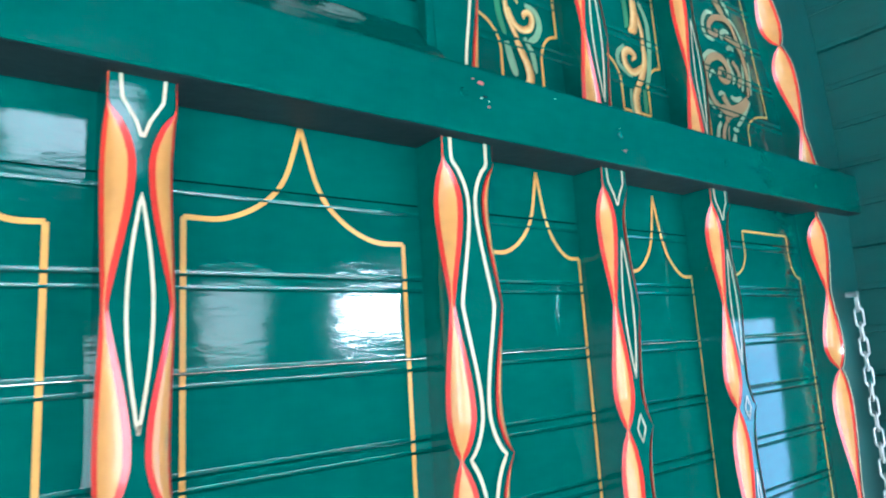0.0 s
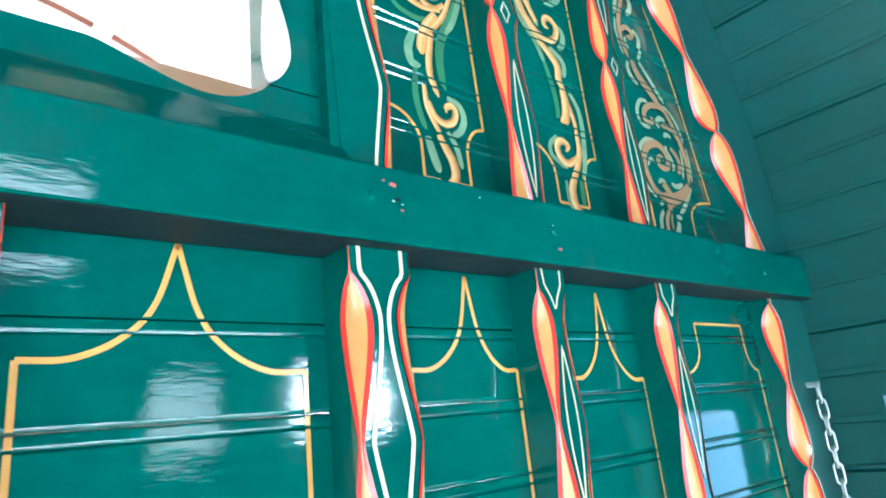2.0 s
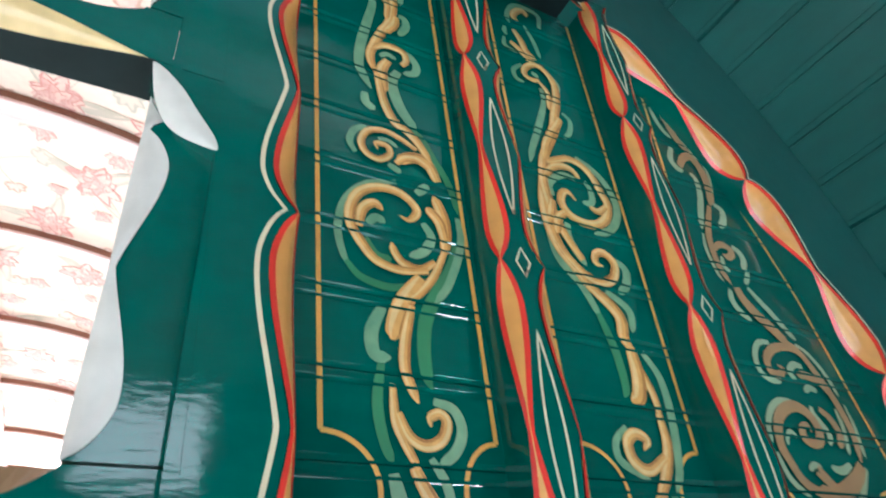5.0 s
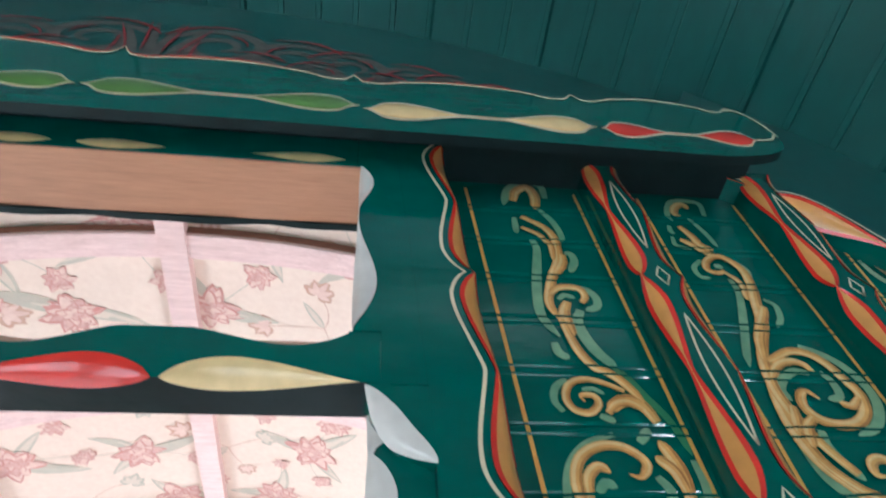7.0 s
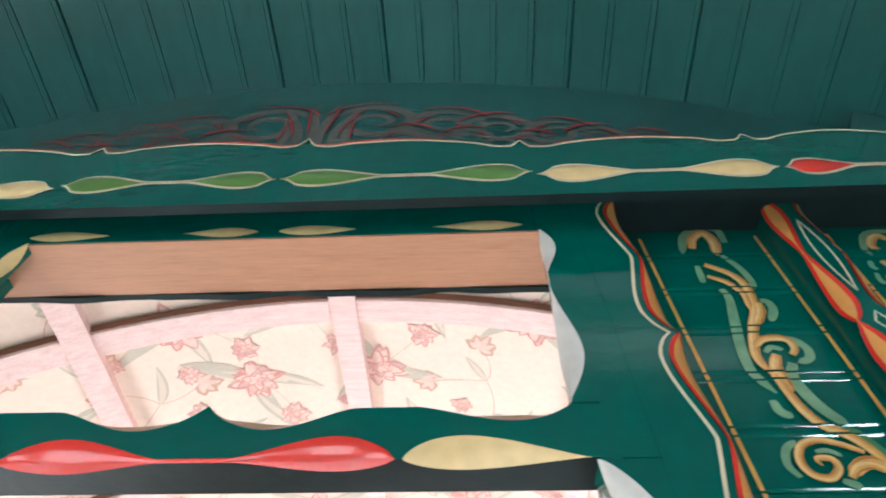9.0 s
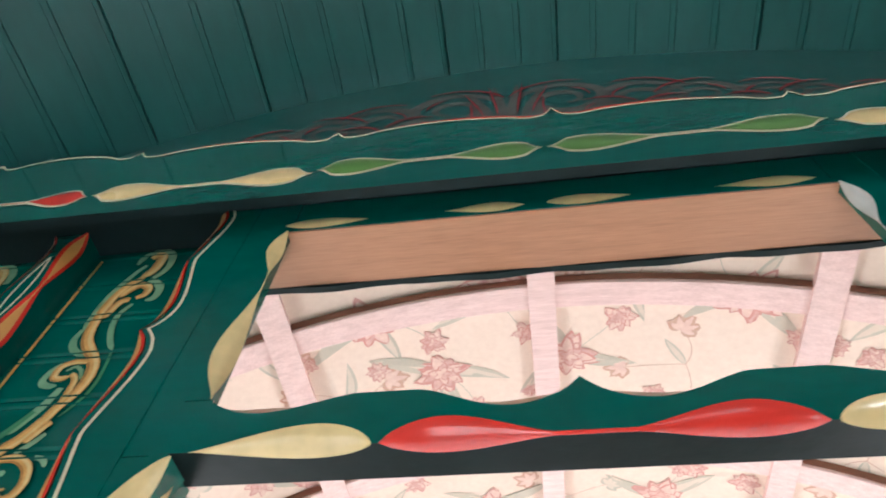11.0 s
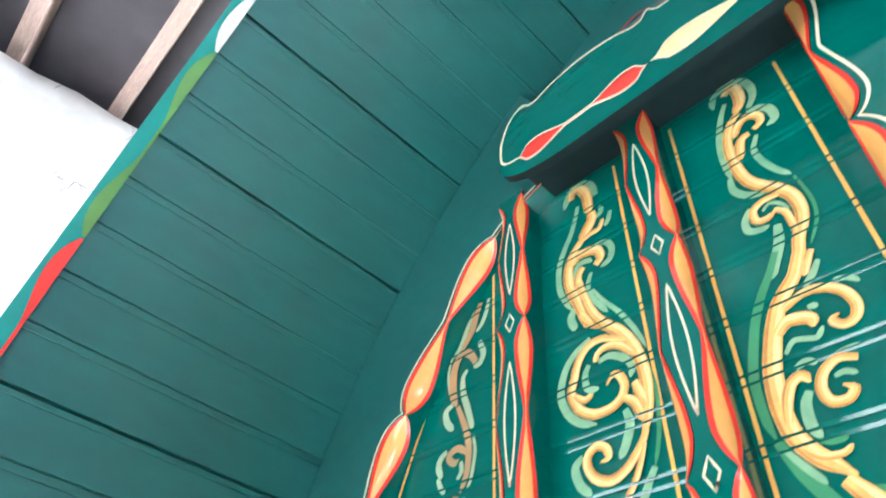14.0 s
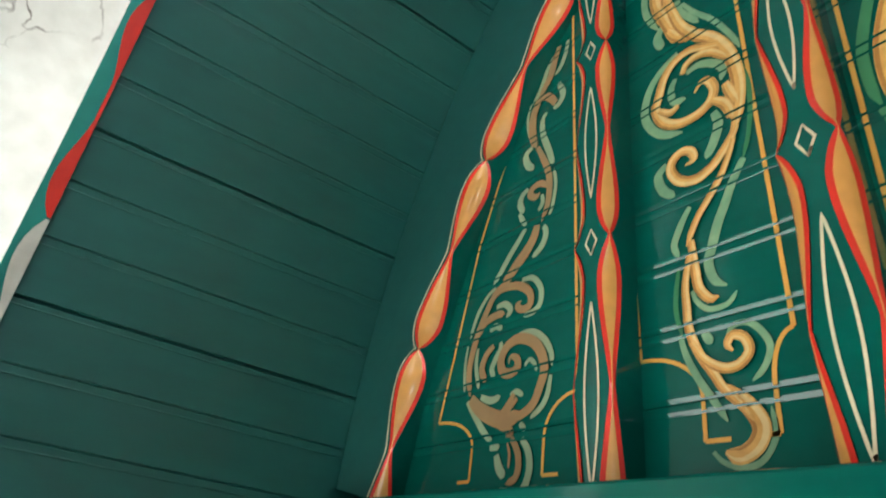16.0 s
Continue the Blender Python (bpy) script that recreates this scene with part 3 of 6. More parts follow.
def drop_chamfer(parent, z, y, x0, x1, cut, ink, label, k=0.6, middle=0.0):
    """One painted drop: a hollow chamfer on the lower front edge of a rail, cut(u) deep along it."""
    bm = bmesh.new()
    rings, n = [], int((x1 - x0) / 0.001)
    for i in range(n + 1):
        u = i / n
        c = max(0.0003, cut(u))
        x = x0 + (x1 - x0) * u
        ring = []
        for v in (-0.03, 0.25, 0.5, 0.75, 1.03):
            swell = 0.0006 + 0.4 * c * max(0.0, v * (1 - v))
            ring.append((x, y + k * c * (1 - v) - swell, z + c * (v - middle) - swell * 0.6))
        rings.append(ring)
    loft(bm, rings, closed=False)
    return part("chamfer", bm, ink, parent, label)


def rail_cut(drops):
    """The depth of a rail's chamfers along x, from its drops (x0, x1, cut)."""
    def depth(x):
        for a, b, cut in drops:
            if a < x < b:
                return max(0.0, cut((x - a) / (b - a)))
        return 0.0
    return depth


early = lambda u: 0.0165 * math.sin(math.pi * u ** 0.75) ** 0.9
late = lambda u: 0.0165 * math.sin(math.pi * u ** 1.35) ** 0.9
TOP_DROPS = [(-0.276, -0.19, early), (-0.112, -0.032, late), (-0.011, 0.070, early), (0.148, 0.240, late)]
part("top_rail", box(bmesh.new(), (MID - 0.26, CASING_Y, OP_TOP), (MID + 0.26, -0.031, 2.468), 0.001), GREEN, casing)
for a, b, cut in TOP_DROPS:
    drop_chamfer(casing, OP_TOP + 0.0105, CASING_Y, a, b, cut, CREAM_CHAMFER, "cream painted drop on the top rail", k=0.0, middle=0.5)

# middle rail, scalloped along its top
xs = [MID - 0.262 + 0.524 * i / 120 for i in range(121)]


def scallop(x):
    """Two long dips that meet in an upward point in the middle."""
    u = min(1.0, abs(x - MID) / 0.262)
    return MR_TOP - 0.001 - 0.006 * math.sin(math.pi * min(1.0, u * 2.2)) ** 2 * (u < 0.455) + 0.004 * (1 - min(1.0, u / 0.07)) ** 2


def lobes(x, half, deep):
    """The depth of the carved sill edge: in each half a drop beside the middle point and another at the end, with a thin neck between."""
    u = min(1.0, abs(x - MID) / half)
    return 0.0012 + deep * drop_shape(u)


wide_drop = lambda u: 0.0022 * min(1.0, 40 * min(u, 1 - u)) + 0.0165 * drop_shape(u)
MID_DROPS = [(-0.141, 0.133, wide_drop), (0.138, 0.262, lambda u: 0.018 * math.sin(math.pi * u ** 0.62) ** 1.1), (-0.27, -0.146, lambda u: 0.018 * math.sin(math.pi * (1 - u) ** 0.62) ** 1.1)]
depth = rail_cut(MID_DROPS)
xs = [MID - 0.2838 + 0.5676 * i / 568 for i in range(569)]
# the rail's underside is coloured near-black to paint in its shade
bm = bmesh.new()
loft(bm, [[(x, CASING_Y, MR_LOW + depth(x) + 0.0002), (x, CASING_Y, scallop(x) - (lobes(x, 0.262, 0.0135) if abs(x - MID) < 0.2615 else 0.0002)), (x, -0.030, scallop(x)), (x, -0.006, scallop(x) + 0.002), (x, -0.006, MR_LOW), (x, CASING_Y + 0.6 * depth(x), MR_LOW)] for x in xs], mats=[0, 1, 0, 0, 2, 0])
part("middle_rail", bm, [GREEN, BROWN, DARK_SHADE], casing, "green middle rail with a scalloped brown edge")
for (a, b, cut), m in zip(MID_DROPS, (RED, CREAM_CHAMFER, CREAM_CHAMFER)):
    drop_chamfer(casing, MR_LOW, CASING_Y, a, b, cut, m, "red painted chamfer" if m is RED else "cream painted chamfer")

thing("lintel_plank", box(box(bmesh.new(), (-0.345, -0.0305, OP_TOP - 0.003), (0.33, 0.026, OP_TOP + 0.03)), (MID - 0.2635, CASING_Y + 0.0005, OP_TOP - 0.003), (MID + 0.2635, -0.0304, OP_TOP - 0.0005)), WOOD, "bare brown pine lintel plank above the opening", "lintel")
bm = bmesh.new()
rings = []
for i in range(121):
    x = -0.345 + 0.675 * i / 120
    w = 0.004 + 0.004 * abs(math.sin(x * 19)) + 0.001 * math.sin(x * 71)
    rings.append([(x, 0.0265, OP_TOP + 0.04), (x, 0.0265, OP_TOP + 0.002 - w), (x, 0.034, OP_TOP + 0.002 - w), (x, 0.034, OP_TOP + 0.04)])
loft(bm, rings)
# near-black strip, so the recess behind the plank does not gleam
thing("lintel_strip", bm, DARK_SHADE, "dark green wavy strip behind the lintel plank", "trim")

# ---- lower door leaf, set back in the casing ----
leaf = thing("half_door", None, None, "green half door with a scalloped window opening", "door")
for s in (-1, 1):
    path = straight(MID + s * 0.278, 1.9044, MID + s * 0.278, 2.145)
    edge_bar("leaf_stile", path, [Vector((s, 0))] * len(path), 0.05, [0.0, 0.194, 0.38], 0.0165, -0.03, 0.0,
             (SILVER if s > 0 else CREAM_CHAMFER,), leaf, None, "pale cream stop chamfer", k=0.5)
bm = bmesh.new()
xs = [MID - 0.328 + 0.656 * i / 120 for i in range(121)]


SILL = 1.904
LEAF_Y = -0.03


loft(bm, [[(x, RAIL_Y + 0.001, RAIL_TOP - 0.002), (x, LEAF_Y, RAIL_TOP + 0.03), (x, LEAF_Y, SILL - lobes(x, 0.278, 0.018)), (x, LEAF_Y + 0.011, SILL), (x, 0.0, SILL), (x, 0.0, RAIL_TOP - 0.002)] for x in xs], mats=[0, 0, 1, 0, 0, 0])
part("bottom_rail", bm, [GREEN, BROWN], leaf, "bottom rail with a scalloped brown edge")

# ---- scalloped shelf ----
shelf = thing("scalloped_shelf", None, None, "green shelf with a scalloped cream-lined and painted front", "shelf")
SH_Y = -0.09


SH_MID, TIP = 0.006, 0.2375       # middle of the shelf, pitch of its scallops


def shelf_top(x):
    """The scalloped upper edge: brackets that meet in small upward tips."""
    ax = abs(x - SH_MID)
    if ax > 0.655:
        u = min(1.0, (ax - 0.655) / 0.035)
        return 2.517 + 0.034 * max(0.0, 0.25 - x) - 0.075 * (1 - math.sqrt(max(0.0, 1 - u * u)))
    u = (ax / TIP) % 1.0 if ax < 2 * TIP else (ax - 2 * TIP) / (0.655 - 2 * TIP)
    e = min(u, 1 - u)
    tip = 0.016 * max(0.0, 1 - e / 0.05) ** 1.5
    return 2.507 + 0.034 * max(0.0, 0.25 - x) + 0.016 * math.sin(math.pi * u) ** 1.5 - 0.004 * math.exp(-((e - 0.12) / 0.06) ** 2) + tip + 0.014 * max(0.0, 1 - ax / 0.25)


def shelf_low(x):
    u = max(0.0, (abs(x - SH_MID) - 0.594) / 0.096)
    return SHELF_LOW + 0.04 * (1 - math.sqrt(max(0.0, 1 - min(1.0, u) ** 2)))


# fascia underside and back, and the shelf board, carry shade as colour
bm = bmesh.new()
xs = [SH_MID - 0.69 + 1.38 * i / 280 for i in range(281)]
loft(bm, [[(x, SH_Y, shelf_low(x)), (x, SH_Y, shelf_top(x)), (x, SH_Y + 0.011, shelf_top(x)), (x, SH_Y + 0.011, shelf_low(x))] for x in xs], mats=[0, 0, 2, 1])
part("fascia", bm, [GREEN, DARK_SHADE, DARK_SHADE], shelf)
part("shelf_board", box(bmesh.new(), (-0.68, SH_Y + 0.0112, 2.468), (0.69, 0.0, 2.484)), DARK_SHADE, shelf)


def red_band(x):
    """How deep the red edging above the cream line is: a crescent that starts at each tip and thins out."""
    ax = abs(x - SH_MID)
    if ax > 2 * TIP:
        return 0.0
    u = (ax / TIP) % 1.0
    return 0.0062 * max(0.0, math.sin(math.pi * min(1.0, u * 1.25)) ** 0.5 * (1 - u)) if ax < 0.25 else 0.002 * math.sin(math.pi * u)


bm = bmesh.new()
last = None
for x in xs[2:-2]:
    t = shelf_top(x) - red_band(x)
    pair = [bm.verts.new((x, SH_Y - 0.0008, t + 0.0002)), bm.verts.new((x, SH_Y - 0.0008, t - 0.0032))]
    if last:
        bm.faces.new((last[0], last[1], pair[1], pair[0]))
    last = pair
part("top_line", bm, CREAM, shelf, "thin cream line along the scallops")
for side in (-1, 1):
    ends = [0.65 + 0.0395 * (1 - (1 - i / 20) ** 2) for i in range(21)]
    ends = [SH_MID + side * x for x in ends]
    tip = Vector((-0.655 if side < 0 else 0.666, 2.4422))
    line = smooth_line([(x, shelf_top(x) - 0.0016) for x in ends[::4]] + [(ends[-1] - side * 0.0022, 2.458), (ends[-1] - side * 0.011, 2.4465), tuple(tip)], 0.002)
    part("end_line", ribbon(bmesh.new(), line, 0.003, SH_Y - 0.0009), CREAM, shelf, "thin cream line round the end to the last drop")
for x0 in [SH_MID + TIP * k for k in (-2, -1, 0, 1)]:
    bm = bmesh.new()
    last = None
    for i in range(61):
        x = x0 + TIP * i / 60
        pair = [bm.verts.new((x, SH_Y - 0.0006, shelf_top(x) + 0.0002)), bm.verts.new((x, SH_Y - 0.0006, shelf_top(x) - red_band(x) - 0.0004))]
        if last:
            bm.faces.new((last[0], last[1], pair[1], pair[0]))
        last = pair
    part("top_edge", bm, RED, shelf, "red painted upper edge")


def drop_pair(x0, x1, z, fill, parent, wide=0.036, line=True):
    """Two drops joined by a thin neck, painted along the bottom of the fascia."""
    for m, grow, y, nm in ((CREAM, 0.0005, SH_Y - 0.0007, "drop_outline"), (fill, -0.0029, SH_Y - 0.0012, "drop_fill")):
        if m is CREAM and not line:
            continue
        bm = bmesh.new()
        last = None
        for step in range(91):
            u = step / 90
            w = (0.0052 + (wide - 0.0052) * drop_shape(u)) * min(1.0, 14 * min(u, 1 - u)) / 2 + grow
            w = max(w, 0.0004)
            x = x0 + (x1 - x0) * u
            swell = 0.0 if nm == "drop_outline" else 0.16 * w
            row = [bm.verts.new((x, y - swell * (1 - v * v), z + w * v)) for v in (1, 0.6, 0.2, -0.2, -0.6, -1)]
            if last:
                for i in range(5):
                    bm.faces.new((last[i], last[i + 1], row[i + 1], row[i]))
            last = row
        part(nm, bm, m, parent, {CREAM: "cream outline", LEAF_BRIGHT: "bright green drops", RED: "red drops", CREAM_CHAMFER: "cream gold drops"}[m])


for x0, x1, z, fill, wide in ((-0.656, -0.483, 2.442, RED, 0.034), (-0.479, -0.240, 2.443, CREAM_CHAMFER, 0.037), (-0.236, -0.010, 2.449, LEAF_BRIGHT, 0.036),
                              (-0.006, 0.251, 2.449, LEAF_BRIGHT, 0.036), (0.255, 0.491, 2.443, CREAM_CHAMFER, 0.037), (0.495, 0.667, 2.442, RED, 0.034)):
    drop_pair(x0, x1, z, fill, shelf, wide)

# ---- arch frames at the ends of the wall ----
def run_to(line, z):
    """How far along a line the height z is reached."""
    total = 0.0
    for a, b in zip(line, line[1:]):
        if b.y > z:
            return total
        total += (b - a).length
    return total


for s in (-1, 1):
    frame_thing = thing("arch_frame", None, None, "green arched frame piece with orange and red carved edge", "frame", "arched frame pieces beside the wall")
    line = smooth_line([(0.999, 1.85), (0.982, 1.949), (0.958, 2.03), (0.912, 2.155), (0.866, 2.25), (0.80 if s > 0 else 0.814, 2.345), (0.716 if s > 0 else 0.742, 2.432), (0.66, 2.475), (0.60, 2.508)], 0.004)
    path = [Vector((s * p.x, p.y)) for p in line]
    outs = []
    for i in range(len(path)):
        d = (path[min(i + 1, len(path) - 1)] - path[max(0, i - 1)]).normalized()
        outs.append(Vector((s * abs(d.y), abs(d.x))))
    widths = []
    for p, o in zip(path, outs):
        w = 0.02
        while w < 0.4 and abs(p.x + o.x * w) < arch_x(p.y + o.y * w) - 0.004:
            w += 0.002
        widths.append(w)
    edge_bar("frame_board", path, outs, widths, [-0.06, run_to(line, 2.035 if s > 0 else 2.012), run_to(line, 2.255 if s > 0 else 2.225), run_to(line, 2.44 if s > 0 else 2.426)], 0.0215, POST_Y + 0.004, 0.001, (ORANGE, RED), frame_thing, (0.0045, 0.0074), "orange stop chamfer edged in red", slant=0.004)
    lowp = straight(s * 0.99, 1.05, s * 0.99, RAIL_LOW)
    edge_bar("lower_frame_board", lowp, [Vector((s, 0))] * len(lowp), 0.1, [0.2, 0.521, 0.732], 0.018, POST_Y + 0.004, 0.001, (ORANGE, RED), frame_thing, (0.0045, 0.0074), "orange stop chamfer edged in red", slant=0.004)

# ---- roof of the porch and body of the wagon ----
def profile(r, n=60, low=1.0):
    """The section of the roof: upright sides below, an arch above."""
    pts = [(r - 0.045 * (ARCH_Z - z), z) for z in [low + (ARCH_Z - low) * k / 12 for k in range(12)]]
    pts += [(r * math.cos(math.pi * k / n), ARCH_Z + r * math.sin(math.pi * k / n)) for k in range(n + 1)]
    return pts + [(-x, z) for x, z in reversed(pts[:12])]


def roof_lining():
    """The boarded underside of the porch: boards along the wagon with grooved joints."""
    bm = bmesh.new()
    pts = []
    board, side = radians(3.24) * ARCH_R, ARCH_Z - 1.0
    first = side + radians(9.45) % radians(3.24) * ARCH_R
    first -= int(first / board) * board
    total = 2 * side + math.pi * ARCH_R
    a, count = first - board, 0
    while a < total:
        gape = 0.0034 if count % 8 in (1, 4) else 0.0015
        for off, d in ((0.0, 0.005 if gape > 0.002 else 0.0018), (gape, 0.0), (0.0082, 0.0), (0.0092, 0.0008), (0.0102, 0.0), (board / 2, 0.0), (board - 0.001, 0.0)):
            at, r = min(max(a + off, 0.0), total), ARCH_R + d
            if at < side:
                z = 1.0 + at
                p = (r - 0.045 * (ARCH_Z - z), z)
            elif at < side + math.pi * ARCH_R:
                t = (at - side) / ARCH_R
                p = (r * math.cos(t), ARCH_Z + r * math.sin(t))
            else:
                z = ARCH_Z - (at - side - math.pi * ARCH_R)
                p = (-(r - 0.045 * (ARCH_Z - z)), z)
            if not pts or math.dist(p, pts[-1]) > 0.0005:
                pts.append(p)
        a += board
        count += 1
    outer = profile(ARCH_R + 0.03)
    rows = [[bm.verts.new((x, y, z)) for x, z in pts] for y in (PORCH, 0.0115)]
    back = [bm.verts.new((x, -0.1, z)) for x, z in pts]
    for i in range(len(pts) - 1):
        if max(pts[i][1], pts[i + 1][1]) > 1.66 or max(pts[i][1], pts[i + 1][1]) < 1.08:
            bm.faces.new((rows[0][i], rows[0][i + 1], back[i + 1], back[i]))
        bm.faces.new((back[i], back[i + 1], rows[1][i + 1], rows[1][i]))
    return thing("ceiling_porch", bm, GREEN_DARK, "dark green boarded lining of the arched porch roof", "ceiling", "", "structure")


roof_lining()
bm = bmesh.new()
for y0, y1, low in ((PORCH, -0.1, 1.66), (-0.1, 3.2, 1.0)):
    outer, inner = profile(ARCH_R + 0.035, low=low), profile(ARCH_R + 0.012, low=low)
    loft(bm, [[(x, y, z) for x, z in outer] + [(x, y, z) for x, z in reversed(inner)] for y in (y0, y1)])
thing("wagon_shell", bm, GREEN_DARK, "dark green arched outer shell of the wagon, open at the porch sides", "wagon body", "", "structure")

edge_thing = thing("roof_edge_trim", None, None, "painted arched edge board along the porch roof", "trim")
bm = bmesh.new()
ins, outs = profile(ARCH_R - 0.004, low=1.66), profile(ARCH_R + 0.036, low=1.66)
loft(bm, [[(x, y, z) for x, z in outs] + [(x, y, z) for x, z in reversed(ins)] for y in (PORCH - 0.02, PORCH)])
part("edge_board", bm, mat("teal_edge_paint", (0.02, 0.20, 0.165), 0.2, coat=0.3), edge_thing)
inks = [LEAF_BRIGHT, RED, SILVER]
for a0 in range(-12, 4):
    t0 = radians(156.6 + 14.1 * a0)
    t1 = t0 + radians(14.0)
    k = a0 + 13
    bm = bmesh.new()
    last = None
    for i in range(25):
        u = i / 24
        t = t0 + (t1 - t0) * u
        w = 0.0035 + 0.0115 * drop_shape(u)
        r = ARCH_R - 0.0052
        if t < 0:
            p = (r - 0.045 * -t * ARCH_R, ARCH_Z + t * ARCH_R)
        elif t > math.pi:
            p = (-(r - 0.045 * (t - math.pi) * ARCH_R), ARCH_Z - (t - math.pi) * ARCH_R)
        else:
            p = (r * math.cos(t), ARCH_Z + r * math.sin(t))
        pair = [bm.verts.new((p[0], PORCH + 0.001, p[1])), bm.verts.new((p[0], PORCH + 0.001 - w, p[1]))]
        if last:
            bm.faces.new((last[0], last[1], pair[1], pair[0]))
        last = pair
    part("edge_drop", bm, inks[k % 3], edge_thing, "painted drop")

# ---- inside the wagon ----
def vault(r, zc, y0, y1, t=0.012, m=CLOTH, name="ceiling_lining", label=""):
    bm = bmesh.new()
    n = 180
    rows = []
    for y in (y0, y1):
        rows.append([(r * math.cos(math.pi * k / n), y, zc + r * math.sin(math.pi * k / n)) for k in range(n + 1)] +
                    [((r + t) * math.cos(math.pi * k / n), y, zc + (r + t) * math.sin(math.pi * k / n)) for k in range(n, -1, -1)])
    loft(bm, rows)
    return thing(name, bm, m, label, "ceiling", "", "structure")


lining = vault(IN_R, IN_Z, 0.033, 3.1, label="cream cloth lining printed with faded pink flowers")


class Print:
    """Flat printed shapes laid on the curve of the lining, each a hair above the one before."""
    inks = [PETAL_DARK, PETAL, PETAL_PALE, LEAF_PRINT, LEAF_PALE, RUSSET]

    def __init__(self):
        self.bm = bmesh.new()

    def shape(self, pts, ink, lift):
        vs = []
        for u, y in pts:
            a, y = math.pi / 2 - u / IN_R, max(y, 0.036)
            vs.append(self.bm.verts.new(((IN_R - lift) * math.cos(a), y, IN_Z + (IN_R - lift) * math.sin(a))))
        self.bm.faces.new(vs).material_index = ink

    def petal(self, u, y, turn, long, wide, ink, lift, bend=0.0, ruffle=0.0):
        """A tapered outline from (u, y) along turn, bent sideways, its far end ruffled."""
        c, s_ = math.cos(turn), math.sin(turn)
        pts = []
        for side, steps in ((1, range(0, 8)), (-1, range(8, 0, -1))):
            for i in steps:
                t = i / 8
                w = side * wide * math.sin(math.pi * t ** 0.8) ** 0.75 if i < 8 else 0.0
                f = long * (t + ruffle * (random.random() - 0.5) * t)
                w += bend * long * t * t
                pts.append((u + f * c - w * s_, y + f * s_ + w * c))
        self.shape(pts, ink, lift)

    def stem(self, u, y, turn, long, bend, lift, ink=3):
        left, right = [], []
        for i in range(9):
            t = i / 8
            q = turn + bend * t
            pu, py = u + long * t * math.cos(turn + bend * t / 2), y + long * t * math.sin(turn + bend * t / 2)
            left.append((pu - 0.0007 * math.sin(q), py + 0.0007 * math.cos(q)))
            right.append((pu + 0.0007 * math.sin(q), py - 0.0007 * math.cos(q)))
        self.shape(left + right[::-1], ink, lift)
        return left[-1]

    def leaf(self, u, y, turn, long, lift, ink=3):
        bend = random.uniform(-0.4, 0.4)
        self.petal(u, y, turn, long, long * 0.12, ink, lift, bend)
        self.petal(u, y, turn, long * 0.93, long * 0.07, 4 if ink == 3 else 2, lift + 0.0001, bend * 1.05)

    def bloom(self, u, y, r, lift):
        for ring, (count, long, wide) in enumerate(((9, 1.0, 0.27), (8, 0.78, 0.23), (6, 0.55, 0.19), (5, 0.34, 0.12))):
            start = random.random() * 6
            for k in range(count):
                turn = start + 6.283 * k / count + random.uniform(-0.25, 0.25)
                size = r * long * random.uniform(0.75, 1.12)
                z = lift + 0.0002 * ring + 0.00002 * k
                bend = random.uniform(-0.25, 0.25)
                self.petal(u, y, turn, size, r * wide, 0, z, bend, 0.16)
                self.petal(u, y, turn, size * 0.92, r * wide * random.uniform(0.6, 0.85), random.choice((1, 2, 2) if ring < 2 else (1, 1, 2)), z + 0.0001, bend, 0.12)

    def vine_leaf(self, u, y, turn, r, lift, ink=5):
        for k in range(5):
            self.petal(u, y, turn + (k - 2) * 0.72, r * (1.0 - 0.13 * abs(k - 2)), r * 0.3, ink, lift + 0.00002 * k, 0, 0.2)
            self.petal(u, y, turn + (k - 2) * 0.72, r * (0.85 - 0.13 * abs(k - 2)), r * 0.14, 2 if ink == 5 else 4, lift + 0.0002, 0, 0.2)


random.seed(31)
cloth_print = Print()
for row in range(18):
    for col in range(-6, 7):
        u, y = 0.185 * col + (0.092 if row % 2 else 0.0) + random.uniform(-0.025, 0.025) + 0.02, 0.075 + 0.168 * row + random.uniform(-0.025, 0.025)
        if abs(u) > 1.15 or y > 2.9:
            continue
        q = random.random() * 6.283
        if (row + 2 * col) % 3 != 1:
            for k in range(3):
                cloth_print.leaf(u, y, q + 2.1 * k + random.uniform(-0.4, 0.4), random.uniform(0.085, 0.13), 0.0004 + 0.0002 * k)
            cloth_print.bloom(u, y, random.uniform(0.046, 0.056), 0.0012)
            for k in range(2):
                e = cloth_print.stem(u, y, q + 1.0 + 2.9 * k, random.uniform(0.095, 0.12), random.uniform(-1.2, 1.2), 0.0004)
                cloth_print.bloom(e[0], e[1], random.uniform(0.018, 0.03), 0.0012)
        else:
            for k in range(3):
                e = cloth_print.stem(u, y, q + 2.2 * k, random.uniform(0.07, 0.1), random.uniform(-1.5, 1.5), 0.0004, 5)
                cloth_print.vine_leaf(e[0], e[1], q + 2.2 * k, random.uniform(0.028, 0.04), 0.0006, 5 if k < 2 else 3)
            cloth_print.leaf(u, y, q + 1.1, random.uniform(0.06, 0.09), 0.0004)
part("flower_print", cloth_print.bm, Print.inks, lining, "faded pink blooms, grey-green leaves and russet vine leaves")["kind"] = "stuff"
